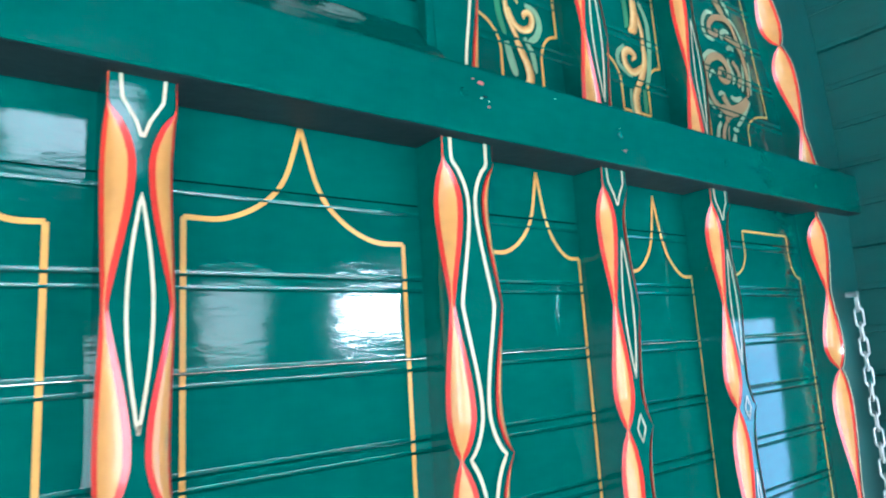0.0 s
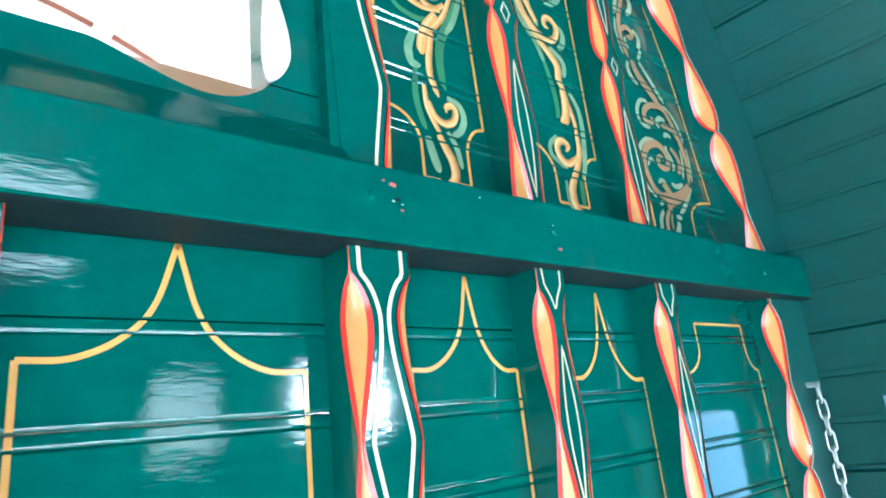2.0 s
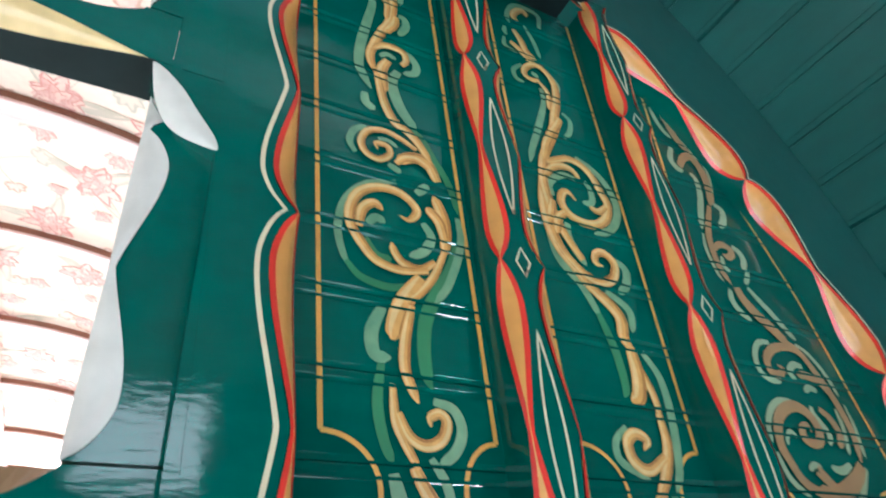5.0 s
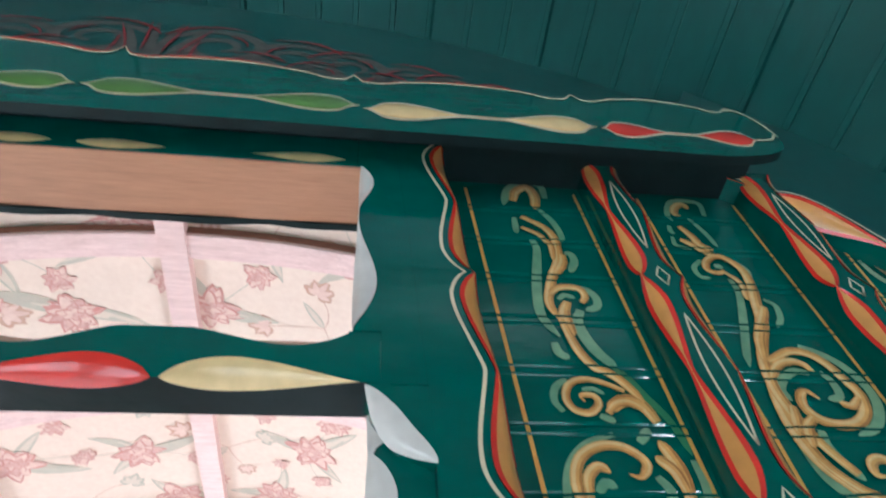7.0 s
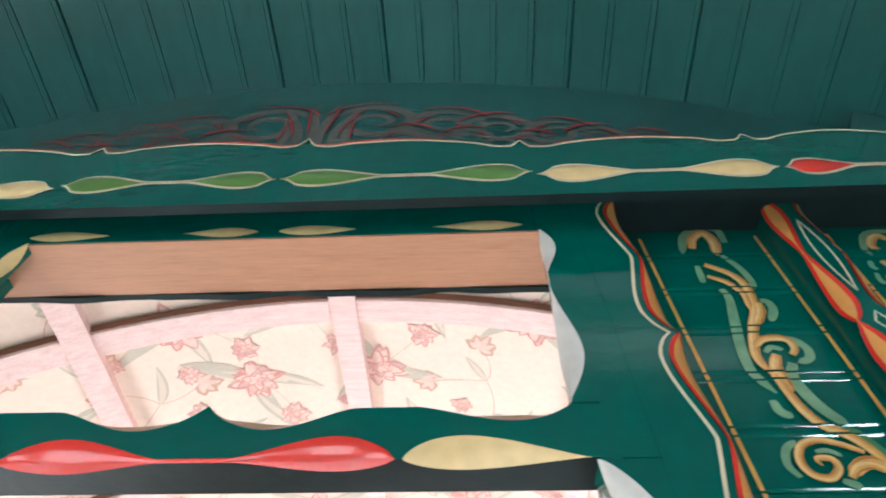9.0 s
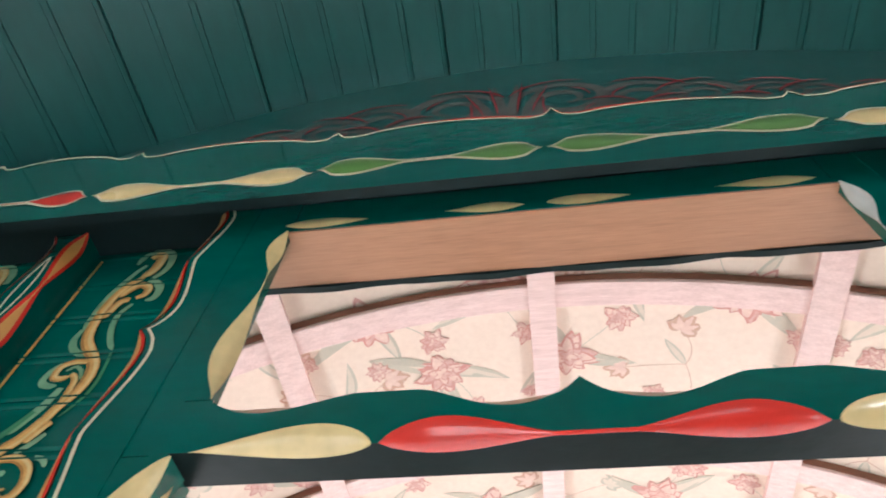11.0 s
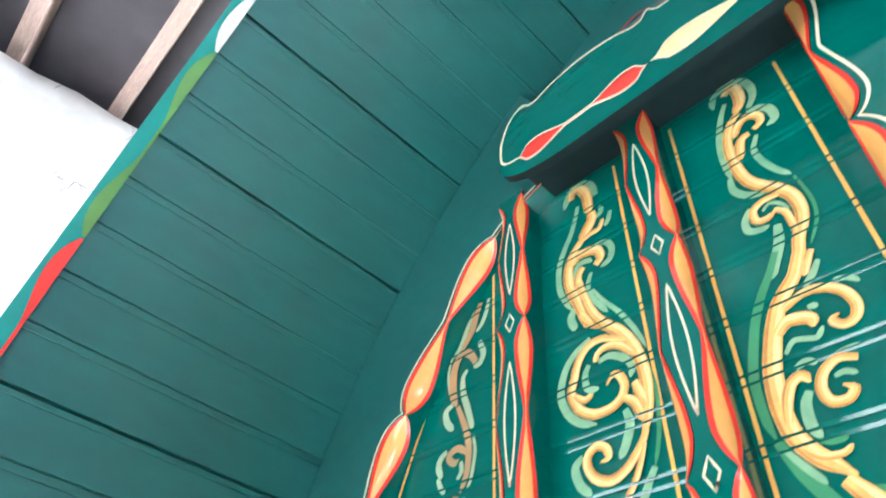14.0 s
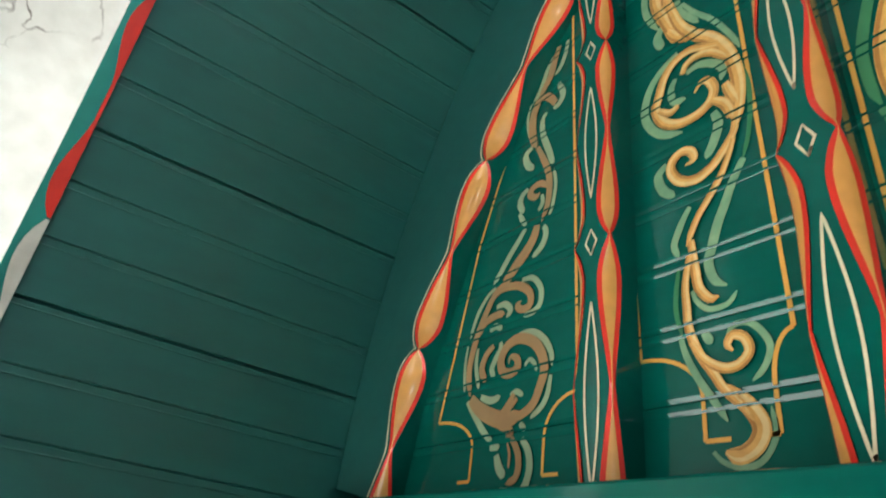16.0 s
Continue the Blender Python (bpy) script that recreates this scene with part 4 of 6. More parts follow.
for i, y in enumerate((0.247, 0.605, 0.99, 1.405, 1.815, 2.25, 2.7)):
    bm = bmesh.new()
    n, rows, wob = 64, [], 0.0
    a0, a1 = math.radians(18), math.radians(162)
    loft(bm, [[((IN_R - d) * math.cos(a), y + w, IN_Z + (IN_R - d) * math.sin(a)) for d, w in ((-0.002, -0.023), (0.016, -0.023), (0.018, -0.021), (0.018, 0.021), (0.016, 0.023), (-0.002, 0.023))]
              for a in [a0 + (a1 - a0) * k / n for k in range(n + 1)]])
    rib = thing("roof_rib", None, None, "limed pinkish wooden roof rib under floral cloth", "roof rib", "ribs of the wagon roof")
    part("rib_bar", bm, RIB, rib)
    bm = bmesh.new()
    loft(bm, [[((IN_R - d) * math.cos(a), y + w, IN_Z + (IN_R - d) * math.sin(a)) for d, w in ((-0.001, -0.0245), (0.013, -0.0245), (0.013, -0.0232), (-0.001, -0.0232))]
              for a in [a0 + (a1 - a0) * k / n for k in range(n + 1)]])
    part("rib_edge", bm, RIB_EDGE, rib, "reddish-brown bare front edge with shade in its colour")
for x in (-0.79, -0.405, -0.013, 0.372, 0.76):
    a = math.acos(x / IN_R)
    bm = bmesh.new()
    c, s_ = math.cos(a), math.sin(a)
    h = 0.02
    ring = [(IN_R * c - s_ * h * e - d * c, IN_Z + IN_R * s_ + c * h * e - d * s_) for e, d in ((-1, -0.002), (-1, 0.024), (1, 0.024), (1, -0.002))]
    loft(bm, [[(px, y, pz) for px, pz in ring] for y in (0.05, 3.05)])
    thing("purlin", bm, RIB, "limed pinkish wooden purlin along the wagon roof", "purlin", "purlins of the wagon roof")
bm = bmesh.new()
for lo, hi in (((-1.1, 3.08, 1.0), (-0.5, 3.12, 2.7)), ((0.5, 3.08, 1.0), (1.1, 3.12, 2.7)), ((-0.5, 3.08, 1.0), (0.5, 3.12, 1.6)), ((-0.5, 3.08, 2.3), (0.5, 3.12, 2.7))):
    box(bm, lo, hi)
thing("wall_rear", bm, CLOTH, "rear wall of the wagon lined with cream cloth", "wall", "", "structure")
for s in (-1, 1):
    slab("wall_lining", (min(s * 1.03, s * 1.07), 0.033, 1.0), (max(s * 1.03, s * 1.07), 3.1, 1.95), CLOTH, "cloth-lined side wall inside the wagon", "wall")
# unseen floor; its tone sets how much light bounces onto roof and undersides
slab("floor", (-1.08, PORCH, 0.96), (1.08, 3.12, 1.0), mat("bounce_toned_boards", (0.30, 0.255, 0.21), 0.7, vary=0.12, grain=12, stretch=(30, 3, 30)), "pale unseen wagon floor, toned for bounced light", "floor")

# ---- painted scrolls and lines ----
PAINT_Y = -0.0009


def panel_lines(x0, x1, foot0, foot1, corner, foot, side, slant=None, lean=(0, 0)):
    """The thin yellow border of a scroll panel: two uprights that step in by quarter curves to a narrow foot."""
    top = 2.455
    left = [Vector((x0 + lean[0], top)), Vector((x0, corner))] if slant is None else [Vector(p) for p in slant]
    halves = []
    for line, fx, sgn in ((left, foot0, 1), ([Vector((x1 + lean[1], top)), Vector((x1, corner))], foot1, -1)):
        bm, c = bmesh.new(), line[-1]
        for a, b in zip(line, line[1:]):
            ribbon(bm, straight(a.x, a.y, b.x, b.y, 0.002), 0.0034, PAINT_Y)
        arc = [Vector((c.x + (fx - c.x) * math.sin(a), foot + 0.03 + (c.y - foot - 0.03) * math.cos(a))) for a in [math.pi / 2 * i / 20 for i in range(21)]]
        ribbon(bm, arc, 0.0032, PAINT_Y)
        ribbon(bm, straight(fx, foot + 0.03, fx, foot, 0.002), 0.0032, PAINT_Y)
        ribbon(bm, straight(fx, foot, fx + sgn * 0.018, foot, 0.002), 0.0032, PAINT_Y)
        if side < 0:
            bmesh.ops.scale(bm, vec=(-1, 1, 1), verts=bm.verts[:])
        halves.append(cut_grooves(bm, UPPER[side]))
    return halves


def stroke(art, place, ink, wide, *pts):
    """One pull of the brush through a few points: a fine start, a full body and a rounded end."""
    xc, s, inks, drop = place
    bm = bmesh.new()
    lift = 0.00002 * len(art.children)
    line = smooth_line(pts, 0.002)
    body = lambda u: wide * (1.22 if inks[0] is GOLD else 1.45) * (0.4 + 0.6 * math.sin(math.pi * min(1.0, 0.08 + u * 0.78)) ** 0.6) * min(1.0, 0.25 + 9 * (1 - u))
    ribbon(bm, line, body, PAINT_Y - lift - (0.0004 if ink == 0 else 0.0), s, (xc, drop))
    cut_grooves(bm, UPPER[s])
    if bm.faces:
        part("scroll_stroke" if ink == 0 else "shading_stroke", bm, inks[ink], art, ("", "pale green shading stroke", "green shading stroke")[ink])
    if ink == 0 and inks[0] is GOLD:
        for name, m, off, share, label in (("highlight_stroke", GOLD_LIGHT, 0.21, 0.34, "pale gold highlight"), ("shadow_stroke", GOLD_SHADE, -0.36, 0.22, "ochre brown shadow line")):
            bm, n, edge = bmesh.new(), len(line), []
            way = 1 if (line[-1] - line[0]).y >= 0 else -1
            for i, p in enumerate(line):
                d = (line[min(n - 1, i + 1)] - line[max(0, i - 1)]).normalized()
                edge.append(p + Vector((-d.y, d.x)) * off * way * body(i / (n - 1)))
            ribbon(bm, edge, lambda u: share * body(u) * math.sin(math.pi * min(1.0, 0.03 + u * 0.97)) ** 0.5, PAINT_Y - lift - 0.00041, s, (xc, drop))
            cut_grooves(bm, UPPER[s])
            if bm.faces:
                part(name, bm, m, art, label)


def scroll_a(art, place):
    """The scroll of the first panel: a tall stem with a large spiral, small curls above and a hooked foot."""
    stroke(art, place, 1, 0.0079, (-0.010, 2.024), (-0.018, 2.005), (-0.016, 1.989), (-0.005, 1.988))
    stroke(art, place, 2, 0.0087, (0.053, 2.087), (0.044, 2.063), (0.031, 2.040), (0.022, 2.020), (0.019, 1.999), (0.020, 1.978), (0.023, 1.970))
    stroke(art, place, 2, 0.0061, (-0.012, 1.983), (-0.015, 1.958), (-0.012, 1.937), (-0.006, 1.921))
    stroke(art, place, 1, 0.0080, (-0.006, 1.916), (-0.002, 1.900), (0.004, 1.882))
    stroke(art, place, 1, 0.0063, (0.023, 1.962), (0.037, 1.958), (0.042, 1.945), (0.036, 1.931), (0.024, 1.922))
    stroke(art, place, 1, 0.0054, (0.019, 1.926), (0.028, 1.911), (0.032, 1.891))
    stroke(art, place, 1, 0.0058, (-0.005, 1.876), (0.002, 1.866), (0.014, 1.864), (0.028, 1.870))
    stroke(art, place, 1, 0.0049, (0.004, 2.136), (-0.020, 2.127), (-0.036, 2.108), (-0.042, 2.082), (-0.038, 2.060), (-0.032, 2.050))
    stroke(art, place, 2, 0.0050, (-0.036, 2.055), (-0.025, 2.044), (-0.005, 2.040), (0.012, 2.044))
    stroke(art, place, 1, 0.0061, (-0.020, 2.090), (-0.013, 2.097), (-0.006, 2.094))
    stroke(art, place, 2, 0.0061, (-0.022, 2.077), (-0.014, 2.064), (-0.002, 2.063))
    stroke(art, place, 1, 0.0066, (0.025, 2.102), (0.031, 2.090), (0.024, 2.076), (0.012, 2.069))
    stroke(art, place, 1, 0.0056, (0.056, 2.115), (0.056, 2.089), (0.043, 2.053), (0.030, 2.034))
    stroke(art, place, 2, 0.0054, (0.022, 2.200), (0.037, 2.175), (0.051, 2.148), (0.057, 2.119))
    stroke(art, place, 1, 0.0053, (-0.002, 2.152), (0.009, 2.147))
    stroke(art, place, 1, 0.0064, (0.021, 2.129), (0.032, 2.141))
    stroke(art, place, 1, 0.0079, (0.015, 2.443), (0.014, 2.467), (-0.004, 2.472), (-0.024, 2.457), (-0.034, 2.425))
    stroke(art, place, 1, 0.0056, (-0.026, 2.403), (-0.028, 2.375))
    stroke(art, place, 1, 0.0060, (0.003, 2.422), (0.014, 2.399), (0.018, 2.378), (0.017, 2.364))
    stroke(art, place, 1, 0.0067, (0.015, 2.346), (0.021, 2.345), (0.022, 2.333), (0.014, 2.317))
    stroke(art, place, 1, 0.0078, (-0.014, 2.365), (-0.012, 2.350), (-0.017, 2.323), (-0.024, 2.286), (-0.026, 2.260), (-0.022, 2.246), (-0.015, 2.232))
    stroke(art, place, 1, 0.0065, (0.013, 2.296), (0.024, 2.292), (0.030, 2.281), (0.027, 2.270), (0.016, 2.265))
    stroke(art, place, 1, 0.0047, (-0.006, 2.278), (0.001, 2.284), (0.010, 2.281))
    stroke(art, place, 1, 0.0089, (0.011, 2.265), (0.005, 2.250), (0.007, 2.232), (0.014, 2.214), (0.025, 2.199))
    stroke(art, place, 1, 0.0068, (-0.021, 2.225), (-0.020, 2.214), (-0.012, 2.208))
    stroke(art, place, 2, 0.0053, (0.027, 2.195), (0.033, 2.184), (0.041, 2.168))
    stroke(art, place, 1, 0.0050, (-0.029, 2.155), (-0.034, 2.165), (-0.030, 2.178), (-0.020, 2.186))
    stroke(art, place, 1, 0.0036, (-0.010, 2.176), (-0.001, 2.177), (0.007, 2.172))
    stroke(art, place, 0, 0.0086, (0.007, 1.920), (0.012, 1.910), (0.020, 1.896), (0.022, 1.883), (0.017, 1.873), (0.007, 1.870), (-0.001, 1.873))
    stroke(art, place, 0, 0.0053, (-0.005, 1.970), (-0.004, 1.948), (0.001, 1.935), (0.010, 1.919))
    stroke(art, place, 0, 0.0063, (-0.002, 1.952), (0.005, 1.938), (0.016, 1.933), (0.027, 1.938), (0.031, 1.949), (0.026, 1.954), (0.019, 1.950), (0.020, 1.945))
    stroke(art, place, 0, 0.0117, (0.020, 2.052), (0.006, 2.031), (-0.001, 2.014), (-0.004, 2.000))
    stroke(art, place, 0, 0.0066, (0.011, 2.028), (0.005, 2.001), (0.004, 1.981), (0.009, 1.966), (0.012, 1.959))
    stroke(art, place, 0, 0.0052, (0.042, 2.082), (0.031, 2.057), (0.019, 2.040), (0.007, 2.029))
    stroke(art, place, 0, 0.0058, (0.032, 2.068), (0.020, 2.059), (0.007, 2.061), (0.000, 2.069), (-0.002, 2.077))
    stroke(art, place, 0, 0.0068, (0.026, 2.059), (0.004, 2.055), (-0.014, 2.059), (-0.025, 2.071), (-0.033, 2.086), (-0.033, 2.101), (-0.026, 2.116), (-0.011, 2.125), (0.005, 2.125), (0.016, 2.118), (0.020, 2.110), (0.013, 2.101), (0.005, 2.103))
    stroke(art, place, 0, 0.0066, (-0.027, 2.085), (-0.024, 2.101), (-0.015, 2.109), (-0.008, 2.104))
    stroke(art, place, 0, 0.0088, (0.041, 2.078), (0.043, 2.102), (0.040, 2.118), (0.035, 2.130))
    stroke(art, place, 0, 0.0080, (0.042, 2.089), (0.038, 2.106), (0.028, 2.117))
    stroke(art, place, 0, 0.0094, (0.040, 2.146), (0.032, 2.163), (0.019, 2.165), (0.005, 2.156))
    stroke(art, place, 0, 0.0100, (-0.023, 2.432), (-0.017, 2.451), (-0.003, 2.461), (0.003, 2.443), (-0.001, 2.419))
    stroke(art, place, 0, 0.0078, (-0.019, 2.403), (-0.003, 2.391), (0.005, 2.381), (0.009, 2.368), (0.008, 2.348), (0.004, 2.329), (-0.005, 2.309), (-0.013, 2.286), (-0.016, 2.273), (-0.014, 2.260), (-0.010, 2.249))
    stroke(art, place, 0, 0.0057, (-0.022, 2.384), (-0.007, 2.374), (-0.001, 2.364), (0.003, 2.354), (0.001, 2.332))
    stroke(art, place, 0, 0.0078, (0.011, 2.342), (0.009, 2.329), (-0.001, 2.312))
    stroke(art, place, 0, 0.0090, (0.001, 2.274), (-0.005, 2.260), (-0.005, 2.247), (-0.004, 2.231))
    stroke(art, place, 0, 0.0074, (-0.010, 2.252), (-0.006, 2.227), (-0.002, 2.212), (0.005, 2.199), (0.017, 2.191), (0.026, 2.181), (0.036, 2.164))
    stroke(art, place, 0, 0.0066, (0.014, 2.273), (0.019, 2.281), (0.017, 2.291), (0.008, 2.294), (-0.004, 2.292), (-0.014, 2.283))
    stroke(art, place, 0, 0.0053, (0.023, 2.174), (0.010, 2.181), (-0.005, 2.185), (-0.019, 2.180), (-0.025, 2.167), (-0.021, 2.156), (-0.010, 2.153), (-0.001, 2.161), (-0.003, 2.169), (-0.013, 2.169), (-0.011, 2.163))
    stroke(art, place, 0, 0.0062, (0.004, 2.153), (0.012, 2.161), (0.023, 2.163), (0.033, 2.157))


def scroll_b(art, place):
    """The scroll of the second panel, curling the other way."""
    stroke(art, place, 1, 0.0070, (-0.046, 2.147), (-0.040, 2.103), (-0.021, 2.078), (-0.008, 2.048))
    stroke(art, place, 2, 0.0072, (-0.010, 2.054), (-0.002, 2.023), (0.000, 1.993), (-0.004, 1.983))
    stroke(art, place, 1, 0.0066, (0.004, 2.078), (0.025, 2.063), (0.023, 2.042))
    stroke(art, place, 1, 0.0069, (0.027, 2.025), (0.039, 2.004), (0.040, 1.974), (0.033, 1.933), (0.024, 1.915))
    stroke(art, place, 1, 0.0054, (-0.010, 1.960), (-0.023, 1.948), (-0.023, 1.935), (-0.009, 1.927), (0.001, 1.923))
    stroke(art, place, 1, 0.0058, (-0.006, 1.908), (-0.005, 1.884), (0.006, 1.867), (0.016, 1.861))
    stroke(art, place, 2, 0.0067, (0.021, 1.914), (0.019, 1.882))
    stroke(art, place, 1, 0.0062, (0.004, 2.428), (0.007, 2.452), (-0.010, 2.457), (-0.028, 2.451), (-0.040, 2.427), (-0.038, 2.414))
    stroke(art, place, 1, 0.0049, (-0.018, 2.421), (-0.010, 2.398), (-0.005, 2.371))
    stroke(art, place, 1, 0.0048, (-0.046, 2.405), (-0.048, 2.394), (-0.044, 2.391))
    stroke(art, place, 1, 0.0045, (-0.050, 2.385), (-0.051, 2.370), (-0.036, 2.365))
    stroke(art, place, 1, 0.0048, (-0.034, 2.347), (-0.046, 2.334), (-0.045, 2.321), (-0.035, 2.319))
    stroke(art, place, 1, 0.0057, (-0.023, 2.339), (-0.014, 2.337))
    stroke(art, place, 1, 0.0044, (0.003, 2.347), (0.010, 2.334), (0.007, 2.319))
    stroke(art, place, 1, 0.0065, (-0.015, 2.319), (-0.015, 2.300), (-0.022, 2.278), (-0.033, 2.249), (-0.044, 2.222), (-0.049, 2.205))
    stroke(art, place, 1, 0.0051, (0.006, 2.291), (0.014, 2.282), (0.010, 2.265), (0.001, 2.253))
    stroke(art, place, 1, 0.0073, (0.008, 2.230), (0.026, 2.221), (0.040, 2.205), (0.046, 2.181), (0.040, 2.161), (0.027, 2.146), (0.008, 2.138))
    stroke(art, place, 1, 0.0065, (0.001, 2.200), (-0.012, 2.201), (-0.026, 2.192), (-0.033, 2.181), (-0.030, 2.170))
    stroke(art, place, 1, 0.0061, (0.012, 2.201), (0.017, 2.191), (0.015, 2.176), (0.003, 2.172))
    stroke(art, place, 1, 0.0074, (-0.021, 2.142), (-0.024, 2.128), (-0.019, 2.113), (-0.011, 2.100))
    stroke(art, place, 1, 0.0074, (0.025, 2.113), (0.034, 2.105), (0.030, 2.089), (0.019, 2.078))
    stroke(art, place, 0, 0.0100, (0.011, 1.917), (0.002, 1.900), (0.002, 1.884), (0.010, 1.871), (0.024, 1.868))
    stroke(art, place, 0, 0.0082, (0.026, 1.973), (0.026, 1.948), (0.016, 1.925), (0.005, 1.910))
    stroke(art, place, 0, 0.0061, (0.013, 2.023), (0.025, 1.991), (0.027, 1.970))
    stroke(art, place, 0, 0.0118, (0.014, 2.027), (0.015, 2.003), (0.010, 1.985), (0.001, 1.980))
    stroke(art, place, 0, 0.0079, (0.021, 1.940), (0.002, 1.929), (-0.011, 1.935), (-0.013, 1.948), (-0.004, 1.955), (0.006, 1.951), (0.001, 1.943))
    stroke(art, place, 0, 0.0105, (-0.016, 2.080), (0.003, 2.065), (0.012, 2.052), (0.010, 2.035), (0.017, 2.026))
    stroke(art, place, 0, 0.0106, (-0.016, 2.080), (-0.026, 2.096), (-0.037, 2.112), (-0.043, 2.135), (-0.043, 2.163), (-0.037, 2.195))
    stroke(art, place, 0, 0.0087, (-0.014, 2.104), (-0.026, 2.124), (-0.033, 2.142), (-0.038, 2.163), (-0.039, 2.187), (-0.032, 2.217), (-0.015, 2.249), (-0.003, 2.269))
    stroke(art, place, 0, 0.0079, (-0.028, 2.422), (-0.032, 2.429), (-0.025, 2.442), (-0.015, 2.447), (-0.012, 2.438))
    stroke(art, place, 0, 0.0078, (-0.036, 2.403), (-0.029, 2.388), (-0.024, 2.371), (-0.013, 2.364))
    stroke(art, place, 0, 0.0075, (-0.044, 2.379), (-0.034, 2.371), (-0.025, 2.360), (-0.013, 2.353))
    stroke(art, place, 0, 0.0090, (-0.014, 2.356), (-0.002, 2.345), (0.004, 2.329), (0.001, 2.305), (-0.006, 2.282), (-0.012, 2.261), (-0.025, 2.237), (-0.030, 2.222), (-0.035, 2.208))
    stroke(art, place, 0, 0.0066, (-0.016, 2.329), (-0.026, 2.326), (-0.034, 2.331), (-0.030, 2.343), (-0.018, 2.352), (-0.004, 2.350))
    stroke(art, place, 0, 0.0055, (-0.016, 2.326), (-0.008, 2.312), (-0.012, 2.287))
    stroke(art, place, 0, 0.0082, (0.000, 2.279), (-0.008, 2.265), (-0.021, 2.247))
    stroke(art, place, 0, 0.0083, (-0.031, 2.211), (-0.022, 2.215), (-0.004, 2.223), (0.012, 2.220), (0.023, 2.208), (0.029, 2.191), (0.033, 2.177), (0.026, 2.159), (0.011, 2.148), (-0.007, 2.147), (-0.019, 2.153), (-0.024, 2.164), (-0.020, 2.176), (-0.013, 2.179), (-0.006, 2.171))
    stroke(art, place, 0, 0.0070, (0.004, 2.200), (0.000, 2.208), (-0.010, 2.211), (-0.024, 2.206), (-0.038, 2.190))
    stroke(art, place, 0, 0.0061, (0.030, 2.174), (0.019, 2.165), (0.009, 2.168))
    stroke(art, place, 0, 0.0079, (-0.034, 2.164), (-0.037, 2.153), (-0.042, 2.138))
    stroke(art, place, 0, 0.0077, (-0.022, 2.153), (-0.032, 2.143), (-0.037, 2.126))
    stroke(art, place, 0, 0.0076, (-0.039, 2.117), (-0.035, 2.109), (-0.027, 2.099), (-0.016, 2.089), (-0.002, 2.084), (0.012, 2.089), (0.020, 2.101), (0.019, 2.111), (0.010, 2.117), (0.001, 2.113), (-0.001, 2.104), (0.007, 2.102))


def scroll_d(art, place):
    """The scroll of the second panel on the other side of the door, with a fuller foot."""
    stroke(art, place, 1, 0.0034, (0.001, 1.874), (-0.006, 1.867), (-0.019, 1.863), (-0.032, 1.867), (-0.041, 1.881), (-0.040, 1.898))
    stroke(art, place, 1, 0.0086, (-0.016, 2.425), (-0.013, 2.442), (-0.003, 2.456), (0.011, 2.460), (0.022, 2.452), (0.029, 2.432))
    stroke(art, place, 1, 0.0065, (0.010, 2.424), (0.014, 2.408), (0.022, 2.385), (0.033, 2.365), (0.041, 2.343), (0.042, 2.314), (0.035, 2.291), (0.027, 2.275))
    stroke(art, place, 1, 0.0058, (-0.019, 2.403), (-0.021, 2.394), (-0.013, 2.388))
    stroke(art, place, 1, 0.0056, (-0.032, 2.386), (-0.028, 2.374), (-0.023, 2.367))
    stroke(art, place, 1, 0.0068, (-0.008, 2.347), (-0.021, 2.344), (-0.028, 2.331), (-0.024, 2.317), (-0.012, 2.313))
    stroke(art, place, 1, 0.0062, (0.022, 2.315), (0.016, 2.331), (0.005, 2.332), (-0.003, 2.327))
    stroke(art, place, 1, 0.0057, (0.000, 2.312), (0.005, 2.297), (0.003, 2.281), (-0.006, 2.265), (-0.015, 2.251))
    stroke(art, place, 1, 0.0082, (0.022, 2.277), (0.029, 2.265), (0.024, 2.248))
    stroke(art, place, 1, 0.0044, (0.001, 2.290), (-0.011, 2.268), (-0.028, 2.243), (-0.040, 2.219), (-0.047, 2.201), (-0.049, 2.193))
    stroke(art, place, 2, 0.0036, (-0.048, 2.177), (-0.052, 2.153), (-0.051, 2.127), (-0.047, 2.104), (-0.041, 2.085))
    stroke(art, place, 1, 0.0068, (-0.041, 2.085), (-0.031, 2.069), (-0.023, 2.052), (-0.016, 2.038), (-0.010, 2.021), (-0.006, 2.008), (-0.010, 1.993), (-0.019, 1.986))
    stroke(art, place, 1, 0.0073, (0.008, 2.230), (0.026, 2.221), (0.040, 2.205), (0.046, 2.181), (0.040, 2.161), (0.027, 2.146), (0.008, 2.138))
    stroke(art, place, 1, 0.0065, (0.001, 2.200), (-0.012, 2.201), (-0.026, 2.192), (-0.033, 2.181), (-0.030, 2.170))
    stroke(art, place, 1, 0.0061, (0.012, 2.201), (0.017, 2.191), (0.015, 2.176), (0.003, 2.172))
    stroke(art, place, 1, 0.0074, (-0.021, 2.142), (-0.024, 2.128), (-0.019, 2.113), (-0.011, 2.100))
    stroke(art, place, 1, 0.0074, (0.025, 2.113), (0.034, 2.105), (0.030, 2.089), (0.019, 2.078))
    stroke(art, place, 1, 0.0053, (0.006, 2.062), (0.012, 2.054), (0.018, 2.043), (0.022, 2.032), (0.018, 2.021))
    stroke(art, place, 2, 0.0036, (0.019, 2.011), (0.022, 1.994), (0.023, 1.976), (0.019, 1.958))
    stroke(art, place, 1, 0.0036, (0.009, 1.990), (0.005, 1.980), (-0.004, 1.972), (-0.018, 1.972), (-0.026, 1.980))
